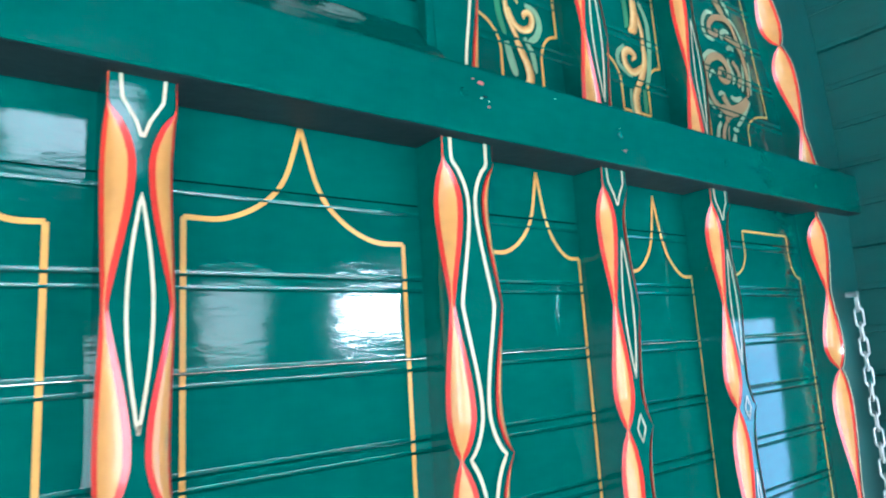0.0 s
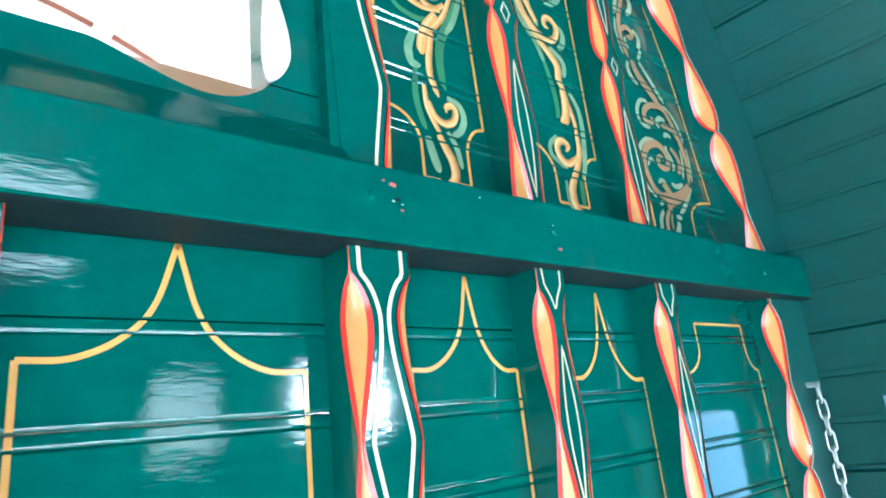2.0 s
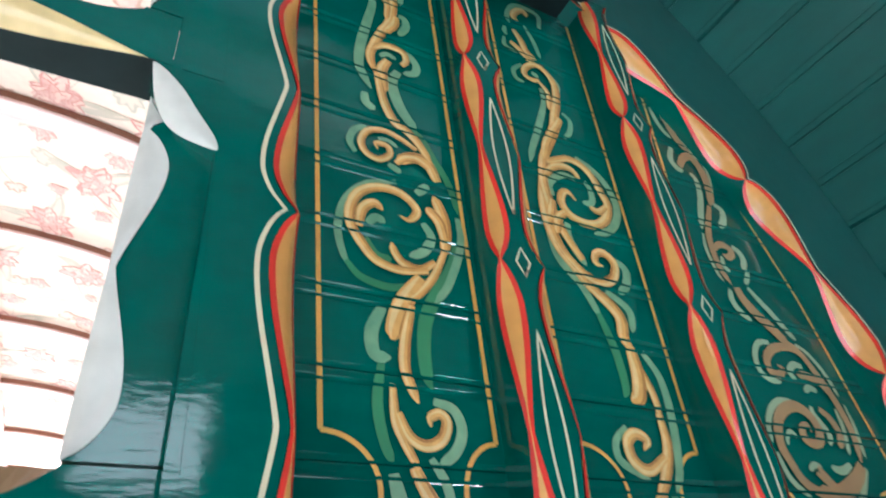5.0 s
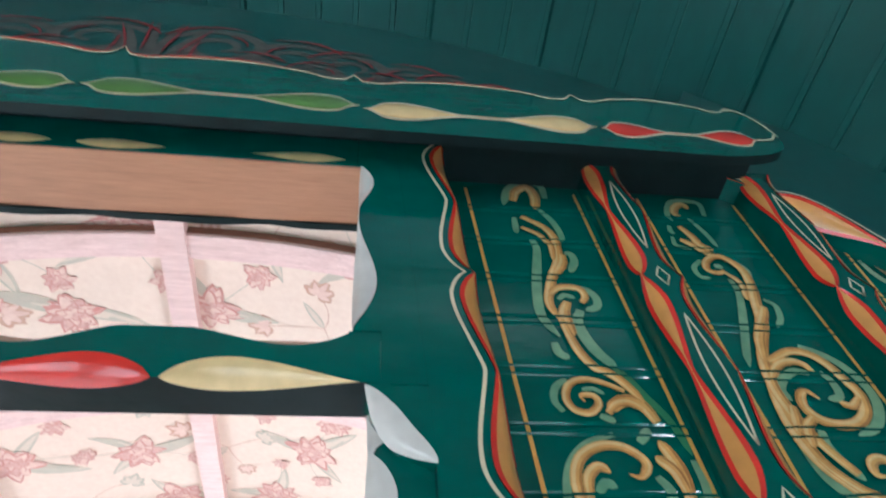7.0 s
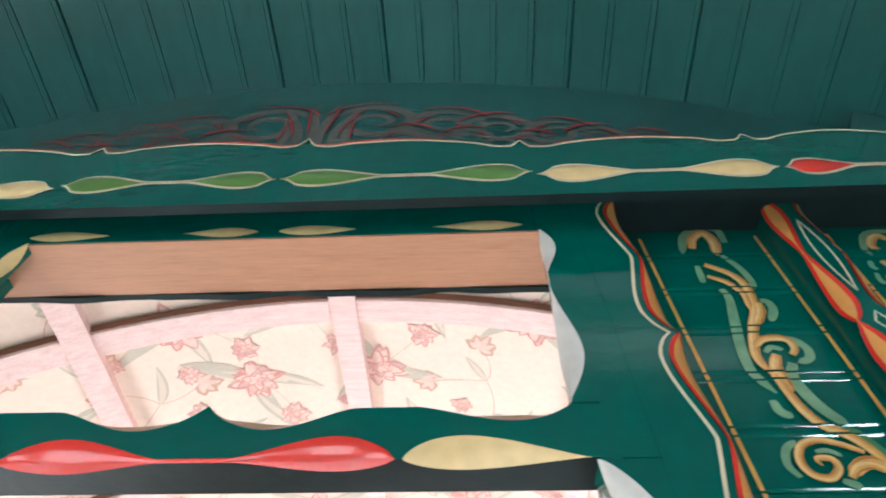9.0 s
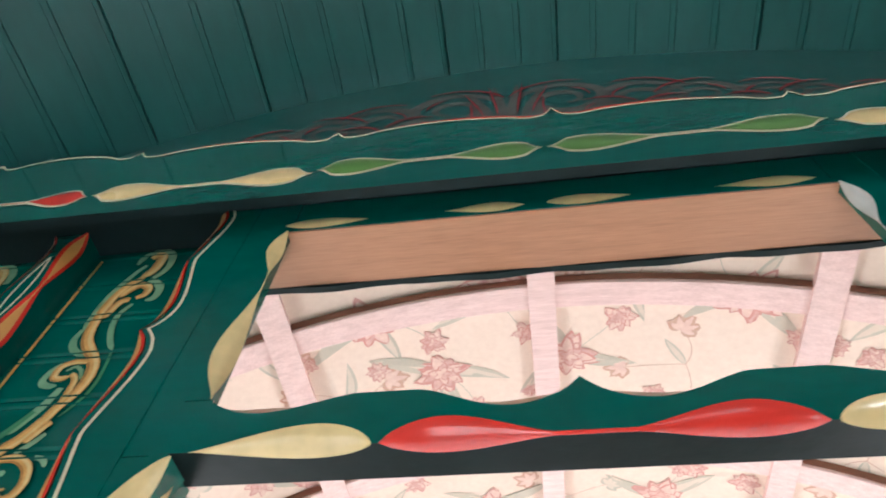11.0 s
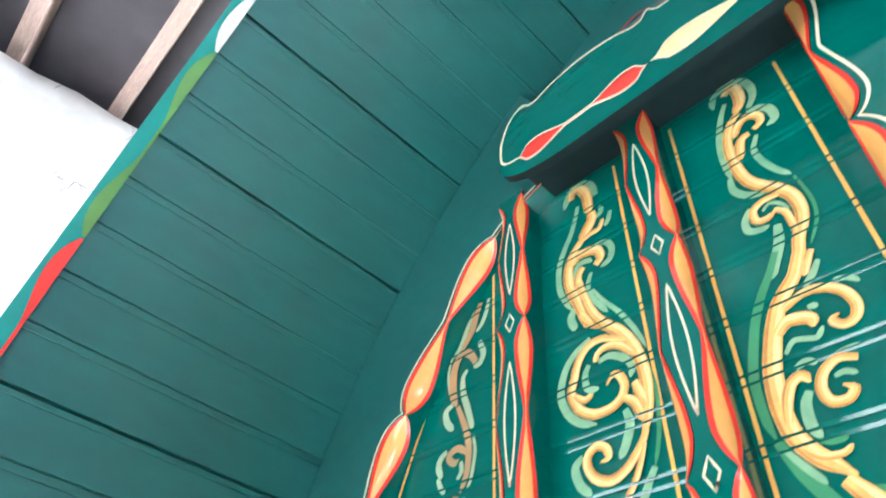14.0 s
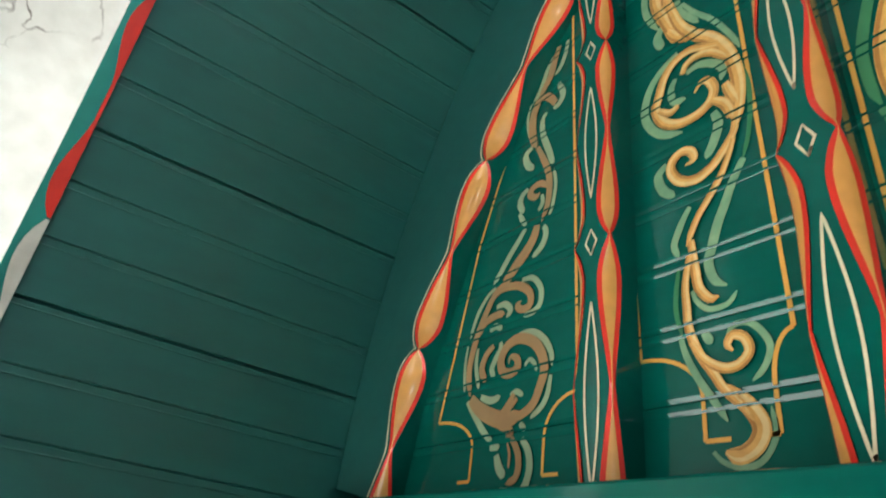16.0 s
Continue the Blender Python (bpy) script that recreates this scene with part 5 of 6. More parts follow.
    stroke(art, place, 1, 0.0040, (-0.015, 1.946), (-0.020, 1.955), (-0.031, 1.955), (-0.040, 1.946), (-0.044, 1.935), (-0.039, 1.923), (-0.030, 1.915))
    stroke(art, place, 1, 0.0055, (0.002, 1.956), (-0.004, 1.946))
    stroke(art, place, 1, 0.0047, (0.021, 1.958), (0.016, 1.940), (0.008, 1.923), (-0.002, 1.907), (-0.011, 1.892))
    stroke(art, place, 0, 0.0102, (-0.011, 1.913), (-0.025, 1.901), (-0.033, 1.887), (-0.029, 1.876), (-0.018, 1.870), (-0.008, 1.873))
    stroke(art, place, 0, 0.0117, (0.018, 2.440), (0.015, 2.453), (0.005, 2.451), (-0.003, 2.435), (-0.005, 2.417), (-0.005, 2.399))
    stroke(art, place, 0, 0.0125, (-0.008, 2.401), (-0.008, 2.389), (-0.001, 2.378), (0.009, 2.365))
    stroke(art, place, 0, 0.0063, (-0.022, 2.379), (-0.016, 2.368), (-0.004, 2.367), (0.008, 2.363))
    stroke(art, place, 0, 0.0109, (0.006, 2.366), (0.016, 2.356), (0.025, 2.342), (0.029, 2.319), (0.024, 2.292), (0.015, 2.270))
    stroke(art, place, 0, 0.0104, (-0.007, 2.318), (-0.014, 2.325), (-0.011, 2.337), (0.002, 2.343), (0.015, 2.343), (0.024, 2.333))
    stroke(art, place, 0, 0.0089, (0.008, 2.324), (0.015, 2.317), (0.017, 2.304), (0.015, 2.287))
    stroke(art, place, 0, 0.0113, (0.026, 2.303), (0.018, 2.279), (0.011, 2.259), (0.006, 2.242))
    stroke(art, place, 0, 0.0104, (0.016, 2.264), (0.007, 2.250), (-0.009, 2.238))
    stroke(art, place, 0, 0.0104, (0.015, 2.306), (0.010, 2.282), (0.003, 2.260), (-0.009, 2.240), (-0.026, 2.221), (-0.037, 2.201), (-0.043, 2.180), (-0.045, 2.160), (-0.044, 2.142), (-0.040, 2.124), (-0.035, 2.109))
    stroke(art, place, 0, 0.0083, (-0.031, 2.211), (-0.022, 2.215), (-0.004, 2.223), (0.012, 2.220), (0.023, 2.208), (0.029, 2.191), (0.033, 2.177), (0.026, 2.159), (0.011, 2.148), (-0.007, 2.147), (-0.019, 2.153), (-0.024, 2.164), (-0.020, 2.176), (-0.013, 2.179), (-0.006, 2.171))
    stroke(art, place, 0, 0.0070, (0.004, 2.200), (0.000, 2.208), (-0.010, 2.211), (-0.024, 2.206), (-0.038, 2.190))
    stroke(art, place, 0, 0.0061, (0.030, 2.174), (0.019, 2.165), (0.009, 2.168))
    stroke(art, place, 0, 0.0079, (-0.034, 2.164), (-0.037, 2.153), (-0.042, 2.138))
    stroke(art, place, 0, 0.0077, (-0.022, 2.153), (-0.032, 2.143), (-0.037, 2.126))
    stroke(art, place, 0, 0.0076, (-0.039, 2.117), (-0.035, 2.109), (-0.027, 2.099), (-0.016, 2.089), (-0.002, 2.084), (0.012, 2.089), (0.020, 2.101), (0.019, 2.111), (0.010, 2.117), (0.001, 2.113), (-0.001, 2.104), (0.007, 2.102))
    stroke(art, place, 0, 0.0052, (-0.036, 2.106), (-0.030, 2.091), (-0.022, 2.076), (-0.010, 2.060), (-0.001, 2.049), (0.007, 2.034), (0.010, 2.027))
    stroke(art, place, 0, 0.0066, (0.006, 2.031), (0.005, 2.016), (0.004, 2.005), (0.002, 1.990), (-0.006, 1.979), (-0.013, 1.979))
    stroke(art, place, 0, 0.0059, (0.008, 2.020), (0.013, 1.996), (0.013, 1.978), (0.012, 1.960), (0.006, 1.942), (-0.004, 1.925), (-0.011, 1.913), (-0.020, 1.903), (-0.029, 1.890))
    stroke(art, place, 0, 0.0060, (0.011, 1.950), (0.002, 1.936), (-0.011, 1.927), (-0.023, 1.927), (-0.031, 1.935), (-0.028, 1.945), (-0.020, 1.948), (-0.016, 1.942), (-0.020, 1.937))


def scroll_e(art, place):
    """The scroll of the first panel on the other side of the door: three hooked curls down a bending stem."""
    stroke(art, place, 1, 0.0079, (-0.010, 2.024), (-0.018, 2.005), (-0.016, 1.989), (-0.005, 1.988))
    stroke(art, place, 2, 0.0087, (0.053, 2.087), (0.044, 2.063), (0.031, 2.040), (0.022, 2.020), (0.019, 1.999), (0.020, 1.978), (0.023, 1.970))
    stroke(art, place, 2, 0.0061, (-0.012, 1.983), (-0.015, 1.958), (-0.012, 1.937), (-0.006, 1.921))
    stroke(art, place, 1, 0.0080, (-0.006, 1.916), (-0.002, 1.900), (0.004, 1.882))
    stroke(art, place, 1, 0.0063, (0.023, 1.962), (0.037, 1.958), (0.042, 1.945), (0.036, 1.931), (0.024, 1.922))
    stroke(art, place, 1, 0.0054, (0.019, 1.926), (0.028, 1.911), (0.032, 1.891))
    stroke(art, place, 1, 0.0058, (-0.005, 1.876), (0.002, 1.866), (0.014, 1.864), (0.028, 1.870))
    stroke(art, place, 2, 0.0050, (-0.036, 2.055), (-0.025, 2.044), (-0.005, 2.040), (0.012, 2.044))
    stroke(art, place, 1, 0.0075, (-0.012, 2.424), (-0.019, 2.435), (-0.021, 2.450), (-0.016, 2.467), (-0.004, 2.477), (0.008, 2.475), (0.017, 2.467), (0.019, 2.452))
    stroke(art, place, 1, 0.0060, (0.007, 2.450), (0.014, 2.436), (0.022, 2.410), (0.026, 2.385), (0.026, 2.363), (0.025, 2.343))
    stroke(art, place, 1, 0.0061, (0.026, 2.345), (0.027, 2.330), (0.021, 2.318), (0.011, 2.310), (0.000, 2.307))
    stroke(art, place, 1, 0.0073, (-0.009, 2.421), (-0.019, 2.416), (-0.028, 2.405), (-0.029, 2.389), (-0.020, 2.385))
    stroke(art, place, 1, 0.0053, (-0.009, 2.381), (-0.002, 2.364), (-0.005, 2.344), (-0.013, 2.325), (-0.022, 2.311))
    stroke(art, place, 2, 0.0028, (-0.023, 2.308), (-0.026, 2.291), (-0.028, 2.272), (-0.026, 2.256), (-0.021, 2.244), (-0.014, 2.232))
    stroke(art, place, 1, 0.0058, (0.019, 2.297), (0.026, 2.286), (0.026, 2.274), (0.017, 2.269), (0.009, 2.269))
    stroke(art, place, 1, 0.0031, (0.010, 2.287), (0.003, 2.292), (-0.005, 2.286), (-0.010, 2.275))
    stroke(art, place, 1, 0.0077, (0.003, 2.266), (0.007, 2.247), (0.015, 2.230), (0.021, 2.216))
    stroke(art, place, 2, 0.0066, (0.012, 2.240), (0.022, 2.222), (0.033, 2.205), (0.042, 2.187), (0.050, 2.164), (0.056, 2.140), (0.057, 2.121), (0.056, 2.102), (0.053, 2.088))
    stroke(art, place, 1, 0.0046, (0.050, 2.080), (0.041, 2.066), (0.031, 2.052))
    stroke(art, place, 1, 0.0039, (0.030, 2.148), (0.022, 2.156), (0.013, 2.154), (0.006, 2.152), (0.000, 2.159))
    stroke(art, place, 1, 0.0045, (0.005, 2.178), (0.001, 2.178), (-0.002, 2.176))
    stroke(art, place, 1, 0.0048, (0.027, 2.134), (0.019, 2.137), (0.012, 2.133))
    stroke(art, place, 1, 0.0066, (0.023, 2.115), (0.028, 2.106), (0.029, 2.091), (0.025, 2.081))
    stroke(art, place, 2, 0.0042, (0.028, 2.080), (0.020, 2.077), (0.010, 2.077))
    stroke(art, place, 1, 0.0049, (-0.014, 2.215), (-0.007, 2.205), (0.002, 2.196))
    stroke(art, place, 1, 0.0039, (-0.018, 2.192), (-0.027, 2.189), (-0.033, 2.182))
    stroke(art, place, 1, 0.0025, (0.000, 2.135), (-0.009, 2.136), (-0.017, 2.136))
    stroke(art, place, 1, 0.0038, (0.005, 2.119), (-0.002, 2.120), (-0.009, 2.116))
    stroke(art, place, 0, 0.0086, (0.007, 1.920), (0.012, 1.910), (0.020, 1.896), (0.022, 1.883), (0.017, 1.873), (0.007, 1.870), (-0.001, 1.873))
    stroke(art, place, 0, 0.0053, (-0.005, 1.970), (-0.004, 1.948), (0.001, 1.935), (0.010, 1.919))
    stroke(art, place, 0, 0.0063, (-0.002, 1.952), (0.005, 1.938), (0.016, 1.933), (0.027, 1.938), (0.031, 1.949), (0.026, 1.954), (0.019, 1.950), (0.020, 1.945))
    stroke(art, place, 0, 0.0117, (0.020, 2.052), (0.006, 2.031), (-0.001, 2.014), (-0.004, 2.000))
    stroke(art, place, 0, 0.0066, (0.011, 2.028), (0.005, 2.001), (0.004, 1.981), (0.009, 1.966), (0.012, 1.959))
    stroke(art, place, 0, 0.0104, (0.005, 2.461), (0.000, 2.467), (-0.006, 2.465), (-0.008, 2.452), (-0.006, 2.436), (0.002, 2.426))
    stroke(art, place, 0, 0.0097, (-0.003, 2.424), (0.006, 2.418), (0.014, 2.404), (0.018, 2.385), (0.018, 2.364), (0.016, 2.344), (0.011, 2.327), (0.002, 2.314), (-0.008, 2.302), (-0.016, 2.287), (-0.018, 2.271), (-0.015, 2.256), (-0.008, 2.242), (-0.003, 2.225), (0.005, 2.206))
    stroke(art, place, 0, 0.0078, (-0.009, 2.389), (-0.017, 2.394), (-0.016, 2.405), (-0.006, 2.411), (0.003, 2.405), (0.010, 2.392))
    stroke(art, place, 0, 0.0085, (-0.004, 2.387), (0.004, 2.385), (0.009, 2.374), (0.011, 2.359))
    stroke(art, place, 0, 0.0062, (-0.007, 2.296), (0.007, 2.297), (0.017, 2.291), (0.017, 2.279), (0.009, 2.276), (0.001, 2.279))
    stroke(art, place, 0, 0.0054, (0.001, 2.282), (-0.006, 2.274), (-0.008, 2.261), (-0.008, 2.247))
    stroke(art, place, 0, 0.0060, (-0.013, 2.226), (-0.008, 2.219), (-0.001, 2.205))
    stroke(art, place, 0, 0.0119, (-0.004, 2.229), (0.005, 2.210), (0.015, 2.199), (0.024, 2.188), (0.032, 2.170), (0.038, 2.152), (0.042, 2.136), (0.044, 2.115), (0.043, 2.097), (0.040, 2.085), (0.032, 2.071), (0.022, 2.061), (0.013, 2.052))
    stroke(art, place, 0, 0.0069, (0.022, 2.183), (0.006, 2.190), (-0.008, 2.189), (-0.020, 2.180), (-0.025, 2.167), (-0.022, 2.156), (-0.013, 2.153), (-0.007, 2.160), (-0.013, 2.163))
    stroke(art, place, 0, 0.0089, (0.031, 2.164), (0.022, 2.172), (0.012, 2.171), (0.005, 2.167), (0.006, 2.160))
    stroke(art, place, 0, 0.0071, (0.042, 2.096), (0.038, 2.113), (0.032, 2.124), (0.024, 2.127), (0.020, 2.120))
    stroke(art, place, 0, 0.0066, (-0.013, 2.126), (-0.001, 2.130), (0.010, 2.124), (0.015, 2.113), (0.012, 2.102), (0.002, 2.100), (-0.004, 2.106), (0.002, 2.111))
    stroke(art, place, 0, 0.0042, (0.039, 2.078), (0.029, 2.069), (0.016, 2.067), (0.009, 2.071))


def scroll_c(art, place):
    """The bronze scroll of the narrow corner panel: a slender vine down to a spiral with a fanned leaf."""
    stroke(art, place, 1, 0.0051, (-0.039, 2.361), (-0.036, 2.342), (-0.029, 2.326), (-0.020, 2.318))
    stroke(art, place, 1, 0.0054, (-0.013, 2.355), (-0.003, 2.327), (0.006, 2.306), (0.016, 2.296))
    stroke(art, place, 1, 0.0062, (-0.027, 2.301), (-0.035, 2.281), (-0.030, 2.269), (-0.020, 2.268))
    stroke(art, place, 1, 0.0062, (-0.010, 2.268), (-0.004, 2.259), (-0.007, 2.237), (-0.017, 2.211), (-0.026, 2.186))
    stroke(art, place, 2, 0.0031, (0.018, 2.298), (0.022, 2.275), (0.016, 2.244))
    stroke(art, place, 1, 0.0066, (0.010, 2.229), (0.020, 2.223), (0.016, 2.208), (0.005, 2.196))
    stroke(art, place, 1, 0.0035, (-0.027, 2.180), (-0.031, 2.162), (-0.030, 2.146), (-0.027, 2.130), (-0.022, 2.122))
    stroke(art, place, 1, 0.0062, (0.012, 2.173), (0.021, 2.167), (0.023, 2.157), (0.016, 2.144))
    stroke(art, place, 1, 0.0046, (0.023, 2.145), (0.016, 2.133), (0.010, 2.126))
    stroke(art, place, 1, 0.0043, (-0.011, 2.155), (-0.013, 2.144), (-0.007, 2.136))
    stroke(art, place, 1, 0.0059, (0.011, 2.122), (0.020, 2.111), (0.032, 2.098), (0.044, 2.083), (0.056, 2.070))
    stroke(art, place, 1, 0.0058, (-0.017, 2.114), (-0.021, 2.103), (-0.016, 2.091), (-0.003, 2.082))
    stroke(art, place, 1, 0.0048, (0.010, 2.061), (-0.006, 2.058), (-0.018, 2.044), (-0.019, 2.028), (-0.010, 2.021), (0.006, 2.020))
    stroke(art, place, 1, 0.0052, (0.047, 2.041), (0.034, 2.041), (0.024, 2.032), (0.030, 2.025))
    stroke(art, place, 1, 0.0049, (0.054, 2.017), (0.044, 2.019), (0.035, 2.014))
    stroke(art, place, 1, 0.0039, (0.051, 2.065), (0.064, 2.058), (0.076, 2.044), (0.083, 2.028), (0.086, 2.015))
    stroke(art, place, 2, 0.0031, (0.089, 2.007), (0.090, 1.985), (0.086, 1.956))
    stroke(art, place, 1, 0.0052, (0.035, 2.000), (0.034, 1.993), (0.040, 1.984), (0.045, 1.974), (0.040, 1.964))
    stroke(art, place, 1, 0.0040, (0.071, 2.001), (0.071, 1.982), (0.063, 1.957))
    stroke(art, place, 1, 0.0032, (-0.003, 1.968), (-0.009, 1.973), (-0.016, 1.968), (-0.020, 1.960))
    stroke(art, place, 1, 0.0046, (0.008, 2.002), (-0.011, 2.000), (-0.027, 1.989), (-0.037, 1.974), (-0.039, 1.961))
    stroke(art, place, 2, 0.0042, (-0.038, 1.953), (-0.035, 1.936), (-0.028, 1.926), (-0.015, 1.918))
    stroke(art, place, 1, 0.0052, (0.058, 1.948), (0.042, 1.942), (0.028, 1.944))
    stroke(art, place, 1, 0.0050, (0.079, 1.946), (0.061, 1.926), (0.044, 1.909), (0.035, 1.904))
    stroke(art, place, 1, 0.0065, (0.027, 1.890), (0.022, 1.879), (0.014, 1.870))
    stroke(art, place, 1, 0.0045, (0.037, 1.897), (0.023, 1.897))
    stroke(art, place, 1, 0.0055, (-0.006, 1.901), (-0.015, 1.890), (-0.018, 1.875), (-0.013, 1.861), (-0.002, 1.852))
    stroke(art, place, 1, 0.0042, (-0.002, 1.915), (-0.010, 1.908))
    stroke(art, place, 1, 0.0040, (0.014, 1.943), (0.006, 1.945), (-0.004, 1.940))
    stroke(art, place, 0, 0.0080, (-0.026, 2.360), (-0.019, 2.341), (-0.013, 2.320), (0.002, 2.300))
    stroke(art, place, 0, 0.0086, (-0.025, 2.272), (-0.014, 2.288), (0.000, 2.295), (0.009, 2.283), (0.012, 2.265), (0.009, 2.241), (0.002, 2.224))
    stroke(art, place, 0, 0.0062, (0.000, 2.223), (-0.008, 2.207), (-0.017, 2.187), (-0.022, 2.170), (-0.023, 2.152), (-0.021, 2.136), (-0.014, 2.120))
    stroke(art, place, 0, 0.0061, (-0.021, 2.161), (-0.008, 2.170), (0.003, 2.169), (0.007, 2.163), (-0.002, 2.155), (-0.009, 2.158))
    stroke(art, place, 0, 0.0099, (-0.008, 2.118), (-0.004, 2.105), (0.006, 2.092), (0.018, 2.082), (0.030, 2.071), (0.039, 2.063))
    stroke(art, place, 0, 0.0067, (0.034, 2.066), (0.050, 2.057), (0.061, 2.041), (0.072, 2.019), (0.078, 2.000), (0.081, 1.977), (0.075, 1.951))
    stroke(art, place, 0, 0.0063, (0.060, 2.043), (0.049, 2.056), (0.032, 2.059), (0.011, 2.054), (-0.004, 2.042), (-0.005, 2.029), (0.006, 2.027), (0.014, 2.034), (0.008, 2.037))
    stroke(art, place, 0, 0.0062, (0.070, 2.016), (0.062, 2.027), (0.046, 2.031), (0.032, 2.030))
    stroke(art, place, 0, 0.0109, (0.073, 1.948), (0.058, 1.936), (0.036, 1.925), (0.015, 1.920), (-0.003, 1.924))
    stroke(art, place, 0, 0.0076, (0.015, 1.919), (-0.003, 1.922), (-0.018, 1.930), (-0.026, 1.945), (-0.030, 1.959), (-0.025, 1.976), (-0.012, 1.990), (0.008, 1.997), (0.024, 1.992), (0.031, 1.980), (0.027, 1.968), (0.016, 1.964), (0.006, 1.968), (0.008, 1.977), (0.017, 1.981), (0.019, 1.974))
    stroke(art, place, 0, 0.0063, (0.044, 1.998), (0.055, 1.990), (0.060, 1.976), (0.052, 1.962))
    stroke(art, place, 0, 0.0058, (0.053, 1.932), (0.027, 1.918), (0.008, 1.908), (0.015, 1.905))
    stroke(art, place, 0, 0.0051, (0.008, 1.943), (0.018, 1.931), (0.028, 1.923))
    stroke(art, place, 0, 0.0042, (0.003, 1.938), (0.010, 1.933), (0.016, 1.927))
    stroke(art, place, 0, 0.0053, (0.007, 1.903), (-0.002, 1.891), (-0.005, 1.878), (-0.001, 1.868), (0.010, 1.864))
    stroke(art, place, 0, 0.0022, (0.012, 1.899), (0.008, 1.889), (0.008, 1.877))


def paint_scroll(xc, strokes, s, inks, label, lines, drop=0.0):
    """A scroll with pale green shading beside the gold, and its border."""
    art = thing("scroll_painting", None, None, label, "painting", "painted scrolls on the wall")
    strokes(art, (xc, s, inks, drop))
    for half in lines:
        part("border_line", half, LINE, art, "thin yellow border line")
    return art


for s in (-1, 1):
    d = 0.004 if s < 0 else 0.0
    paint_scroll(0.441 + d, scroll_a if s > 0 else scroll_e, s, (GOLD, PALE, LEAF), "gold acanthus scroll shaded pale green on green boards",
                 panel_lines(0.391 if s > 0 else 0.386, 0.507, 0.427, 0.482, 1.938, 1.875, s, None, (-0.022, -0.016) if s > 0 else (0.010, 0.007)), 0.0 if s > 0 else -0.012)
    paint_scroll(0.632, scroll_b if s > 0 else scroll_d, s, (GOLD, PALE, LEAF), "gold acanthus scroll shaded pale green on green boards",
                 panel_lines(0.572, 0.688, 0.588 if s < 0 else 0.61, 0.638 if s < 0 else 0.66, 1.945, 1.881, s, None, (-0.006, -0.006) if s > 0 else (0.016, 0.034)))
    paint_scroll(0.822, scroll_c, s, (BRONZE, SAGE, SAGE), "bronze scroll shaded grey-green in the corner panel",
                 panel_lines(0.0, 0.752, 0.886, 0.789, 1.934, 1.869, s, [(0.805, 2.389), (0.856, 2.296), (0.890, 2.196), (0.911, 2.128), (0.947, 1.93)], (0, 0.028)), 0.0)


def lower_lines(x0, x1, corner0, corner1, xc, peak):
    """The border of a lower panel: an ogee point between two uprights."""
    art = thing("panel_border", None, None, "thin yellow ogee border on a green lower panel", "painting", "yellow borders on the lower panels")
    for sx, corner in ((x0, corner0), (x1, corner1)):
        part("upright_line", cut_grooves(ribbon(bmesh.new(), straight(sx, 1.1, sx, corner, 0.002), 0.0036, PAINT_Y), LOWER), LINE, art)
        half = smooth_line([(sx, corner), (sx + (xc - sx) * 0.32, corner + 0.001), (sx + (xc - sx) * 0.62, corner + (peak - corner) * 0.17),
                            (sx + (xc - sx) * 0.84, corner + (peak - corner) * 0.45), (xc, peak)], 0.002)
        part("ogee_line", cut_grooves(ribbon(bmesh.new(), half, 0.0036, PAINT_Y - 0.00003), LOWER), LINE, art)


lower_lines(0.138, 0.3035, 1.719, 1.71, 0.219, 1.7905)
lower_lines(0.393, 0.509, 1.709, 1.707, 0.459, 1.788)
lower_lines(0.583, 0.702, 1.698, 1.694, 0.642, 1.784)
for x0, x1 in ((-0.06, 0.064), (-0.305, -0.1), (-0.505, -0.395), (-0.699, -0.582)):
    lower_lines(x0, x1, 1.71, 1.71, (x0 + x1) / 2, 1.79)
for s in (-1, 1):
    bm = bmesh.new()
    for a, b in (((0.831, 1.757), (0.95, 1.757)), ((0.831, 1.757), (0.831, 1.73)), ((0.95, 1.757), (0.95, 1.73)), ((0.974, 1.698), (0.974, 1.2))):
        ribbon(bm, straight(s * a[0], a[1], s * b[0], b[1], 0.002), 0.003, PAINT_Y)
    for c, e in (((0.831, 1.73), (0.788, 1.697)), ((0.95, 1.73), (0.974, 1.698))):
        arc = [Vector((s * (c[0] + (e[0] - c[0]) * (1 - math.cos(a))), c[1] + (e[1] - c[1]) * math.sin(a))) for a in [math.pi / 2 * i / 16 for i in range(17)]]
        ribbon(bm, arc, 0.003, PAINT_Y)
    art = thing("panel_border", None, None, "thin yellow stepped border on the corner panel", "painting", "yellow borders on the lower panels")
    part("border_line", cut_grooves(bm, LOWER), LINE, art)

# ---- dull crest on the gable ----
crest = thing("crest_painting", None, None, "dull red and grey scrolled crest on the dark gable", "painting")
CREST_X = -0.04
SWIRLS = [(0.085, 2.765, 0.052, 1), (0.185, 2.750, 0.046, -1), (0.275, 2.735, 0.040, 1), (0.350, 2.720, 0.034, -1), (0.415, 2.705, 0.029, 1), (0.470, 2.695, 0.022, -1),
          (0.130, 2.720, 0.030, -1), (0.232, 2.712, 0.026, 1), (0.312, 2.700, 0.022, -1)]


def crest_stroke(name, line, wide, m, level, label):
    part(name, ribbon(bmesh.new(), [Vector((CREST_X + p.x, 2.68 + 1.3 * (p.y - 2.68))) for p in line], brush(wide), -0.0006 - 0.00003 * level), m, crest, label)


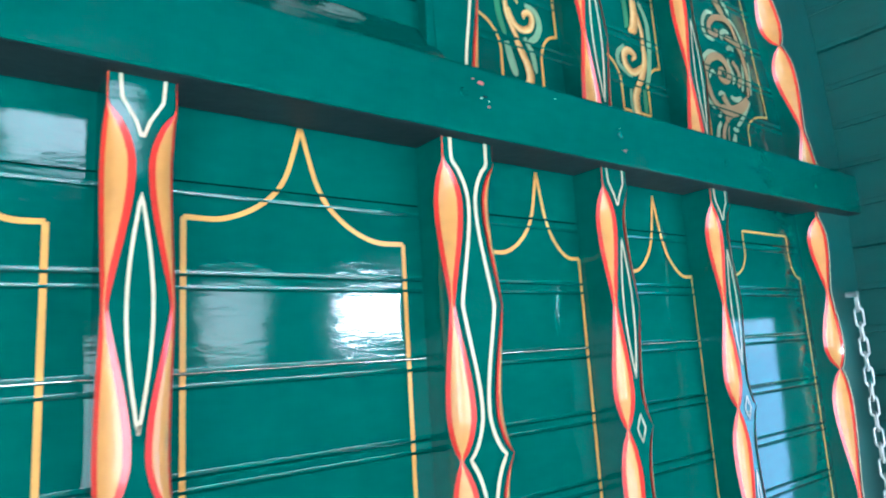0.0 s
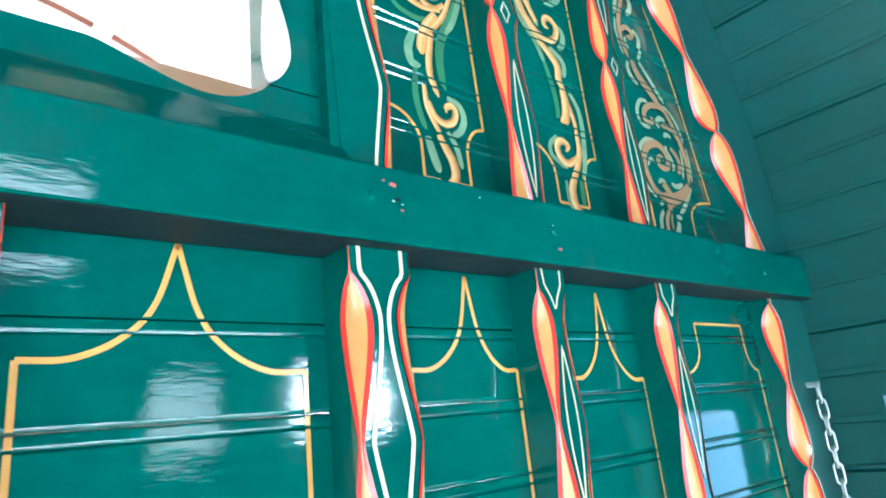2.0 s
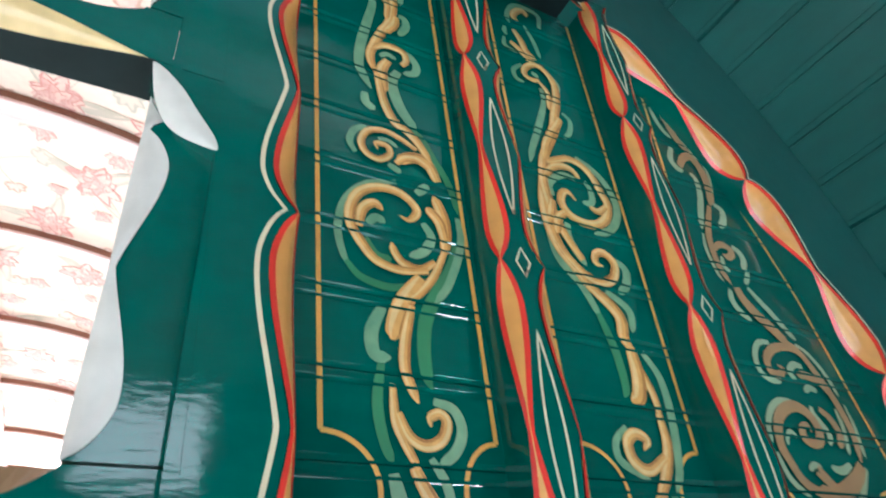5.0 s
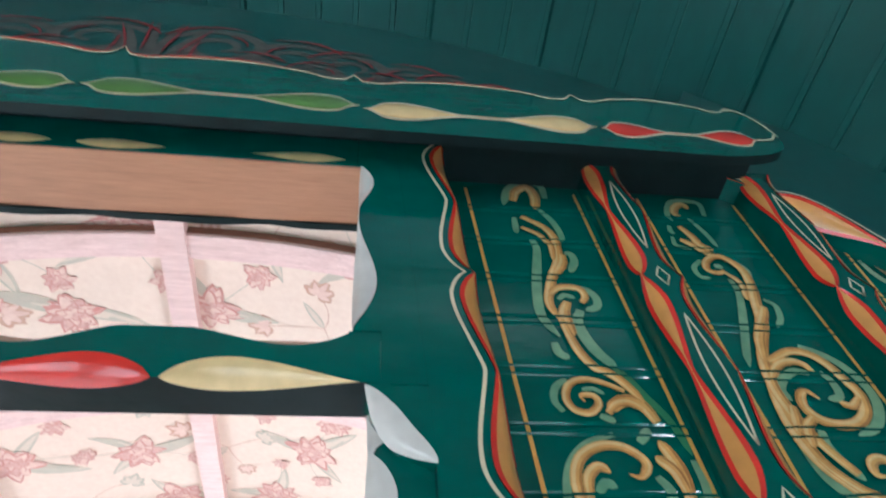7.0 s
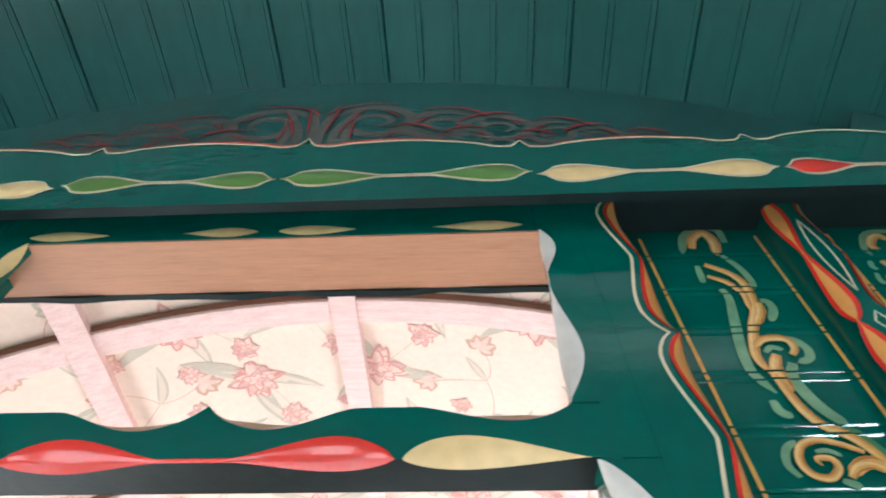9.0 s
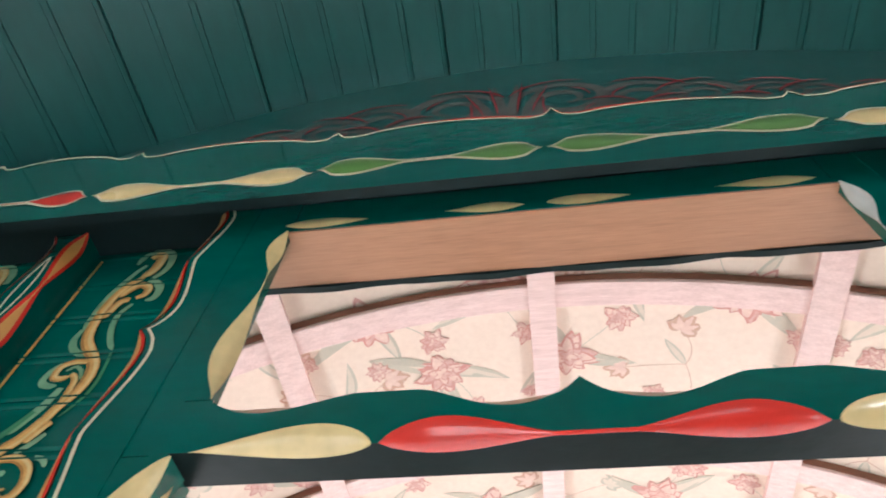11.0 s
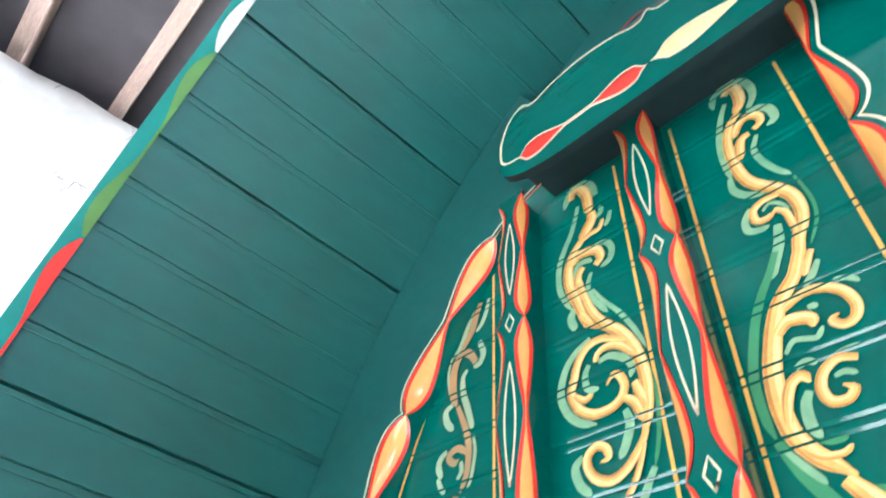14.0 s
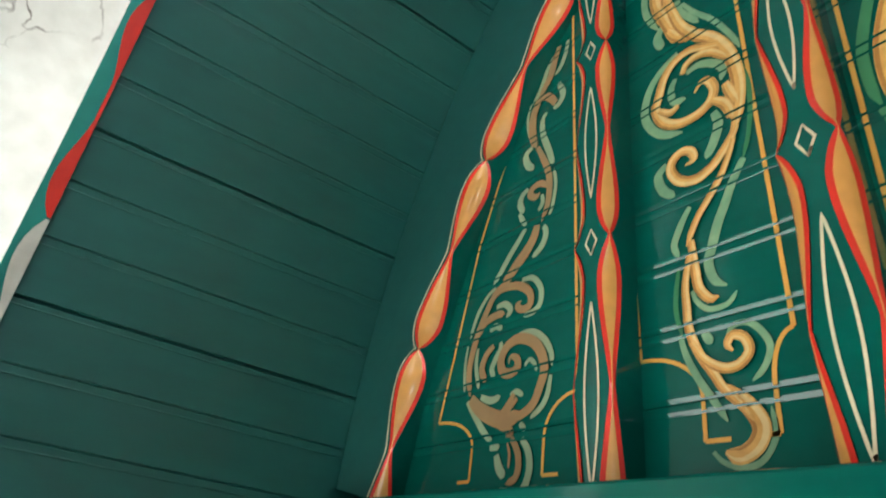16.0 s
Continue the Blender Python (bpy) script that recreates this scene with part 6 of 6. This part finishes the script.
level = 0
for side in (-1, 1):
    for x, z, r, way in SWIRLS:
        oval = lambda r0, r1, a0, a1: [Vector((side * (x + (p.x - x) * 1.45), p.y)) for p in spiral(x, z, r0, r1, a0, a1, 0.003)]
        start = 200 if way > 0 else -20
        crest_stroke("grey_stroke", oval(r, r * 0.2, start, start - way * 640), 0.36 * r, DIM_GREY, level, "dull grey-green stroke")
        crest_stroke("red_stroke", oval(r + 0.008, r + 0.004, 90 + way * 70, 90 - way * 25), 0.0055, DIM_RED, 60 + level, "dull red edging stroke")
        crest_stroke("red_stroke", oval(r * 0.62, r * 0.5, 90 - way * 10, 90 - way * 80), 0.0045, DIM_RED, 60 + level, "dull red edging stroke")
        level += 1
    for k, (x, lean, top) in enumerate(((0.012, 0.006, 2.825), (0.034, 0.022, 2.81), (0.050, -0.004, 2.775))):
        line = smooth_line([(side * x, 2.69), (side * (x - 0.006), 2.74), (side * (x + lean), top)], 0.003)
        crest_stroke("grey_stroke", line, 0.015, DIM_GREY, level, "dull grey-green leaf stroke")
        crest_stroke("red_stroke", [p + Vector((side * 0.0085, 0)) for p in line[len(line) // 3:]], 0.004, DIM_RED, 60 + level, "dull red edging stroke")
        level += 1

# ---- chain ----
chain = thing("hanging_chain", None, None, "galvanised steel chain hanging beside the post", "chain")


def link_mesh():
    bm = bmesh.new()
    rings = []
    n, m = 20, 7
    for i in range(n):
        a = 2 * math.pi * i / n
        c = Vector((0.0052 * math.cos(a), 0, 0.0052 * math.sin(a) + (0.0078 if math.sin(a) > 0 else -0.0078)))
        d = Vector((math.cos(a), 0, math.sin(a)))
        rings.append([c + d * 0.0017 * math.cos(b) + Vector((0, 1, 0)) * 0.0017 * math.sin(b) for b in [2 * math.pi * k / m for k in range(m)]])
    loft(bm, rings + [rings[0]], caps=False)
    bmesh.ops.remove_doubles(bm, verts=bm.verts, dist=1e-5)
    return mesh_from(bm, "link", ZINC)


LINK = link_mesh()
for i in range(20):
    ob = new("link", LINK)
    ob.parent = chain
    ob.matrix_local = pose(1.044 + 0.0005 * math.sin(i), -0.042, 1.66 - 0.0205 * i, 0, 0, 35 + 90 * (i % 2))
bm = bmesh.new()
bmesh.ops.create_cone(bm, cap_ends=True, segments=10, radius1=0.004, radius2=0.004, depth=0.03, matrix=pose(1.044, -0.03, 1.672, 90))
part("hook", bm, ZINC, chain, "steel hook")
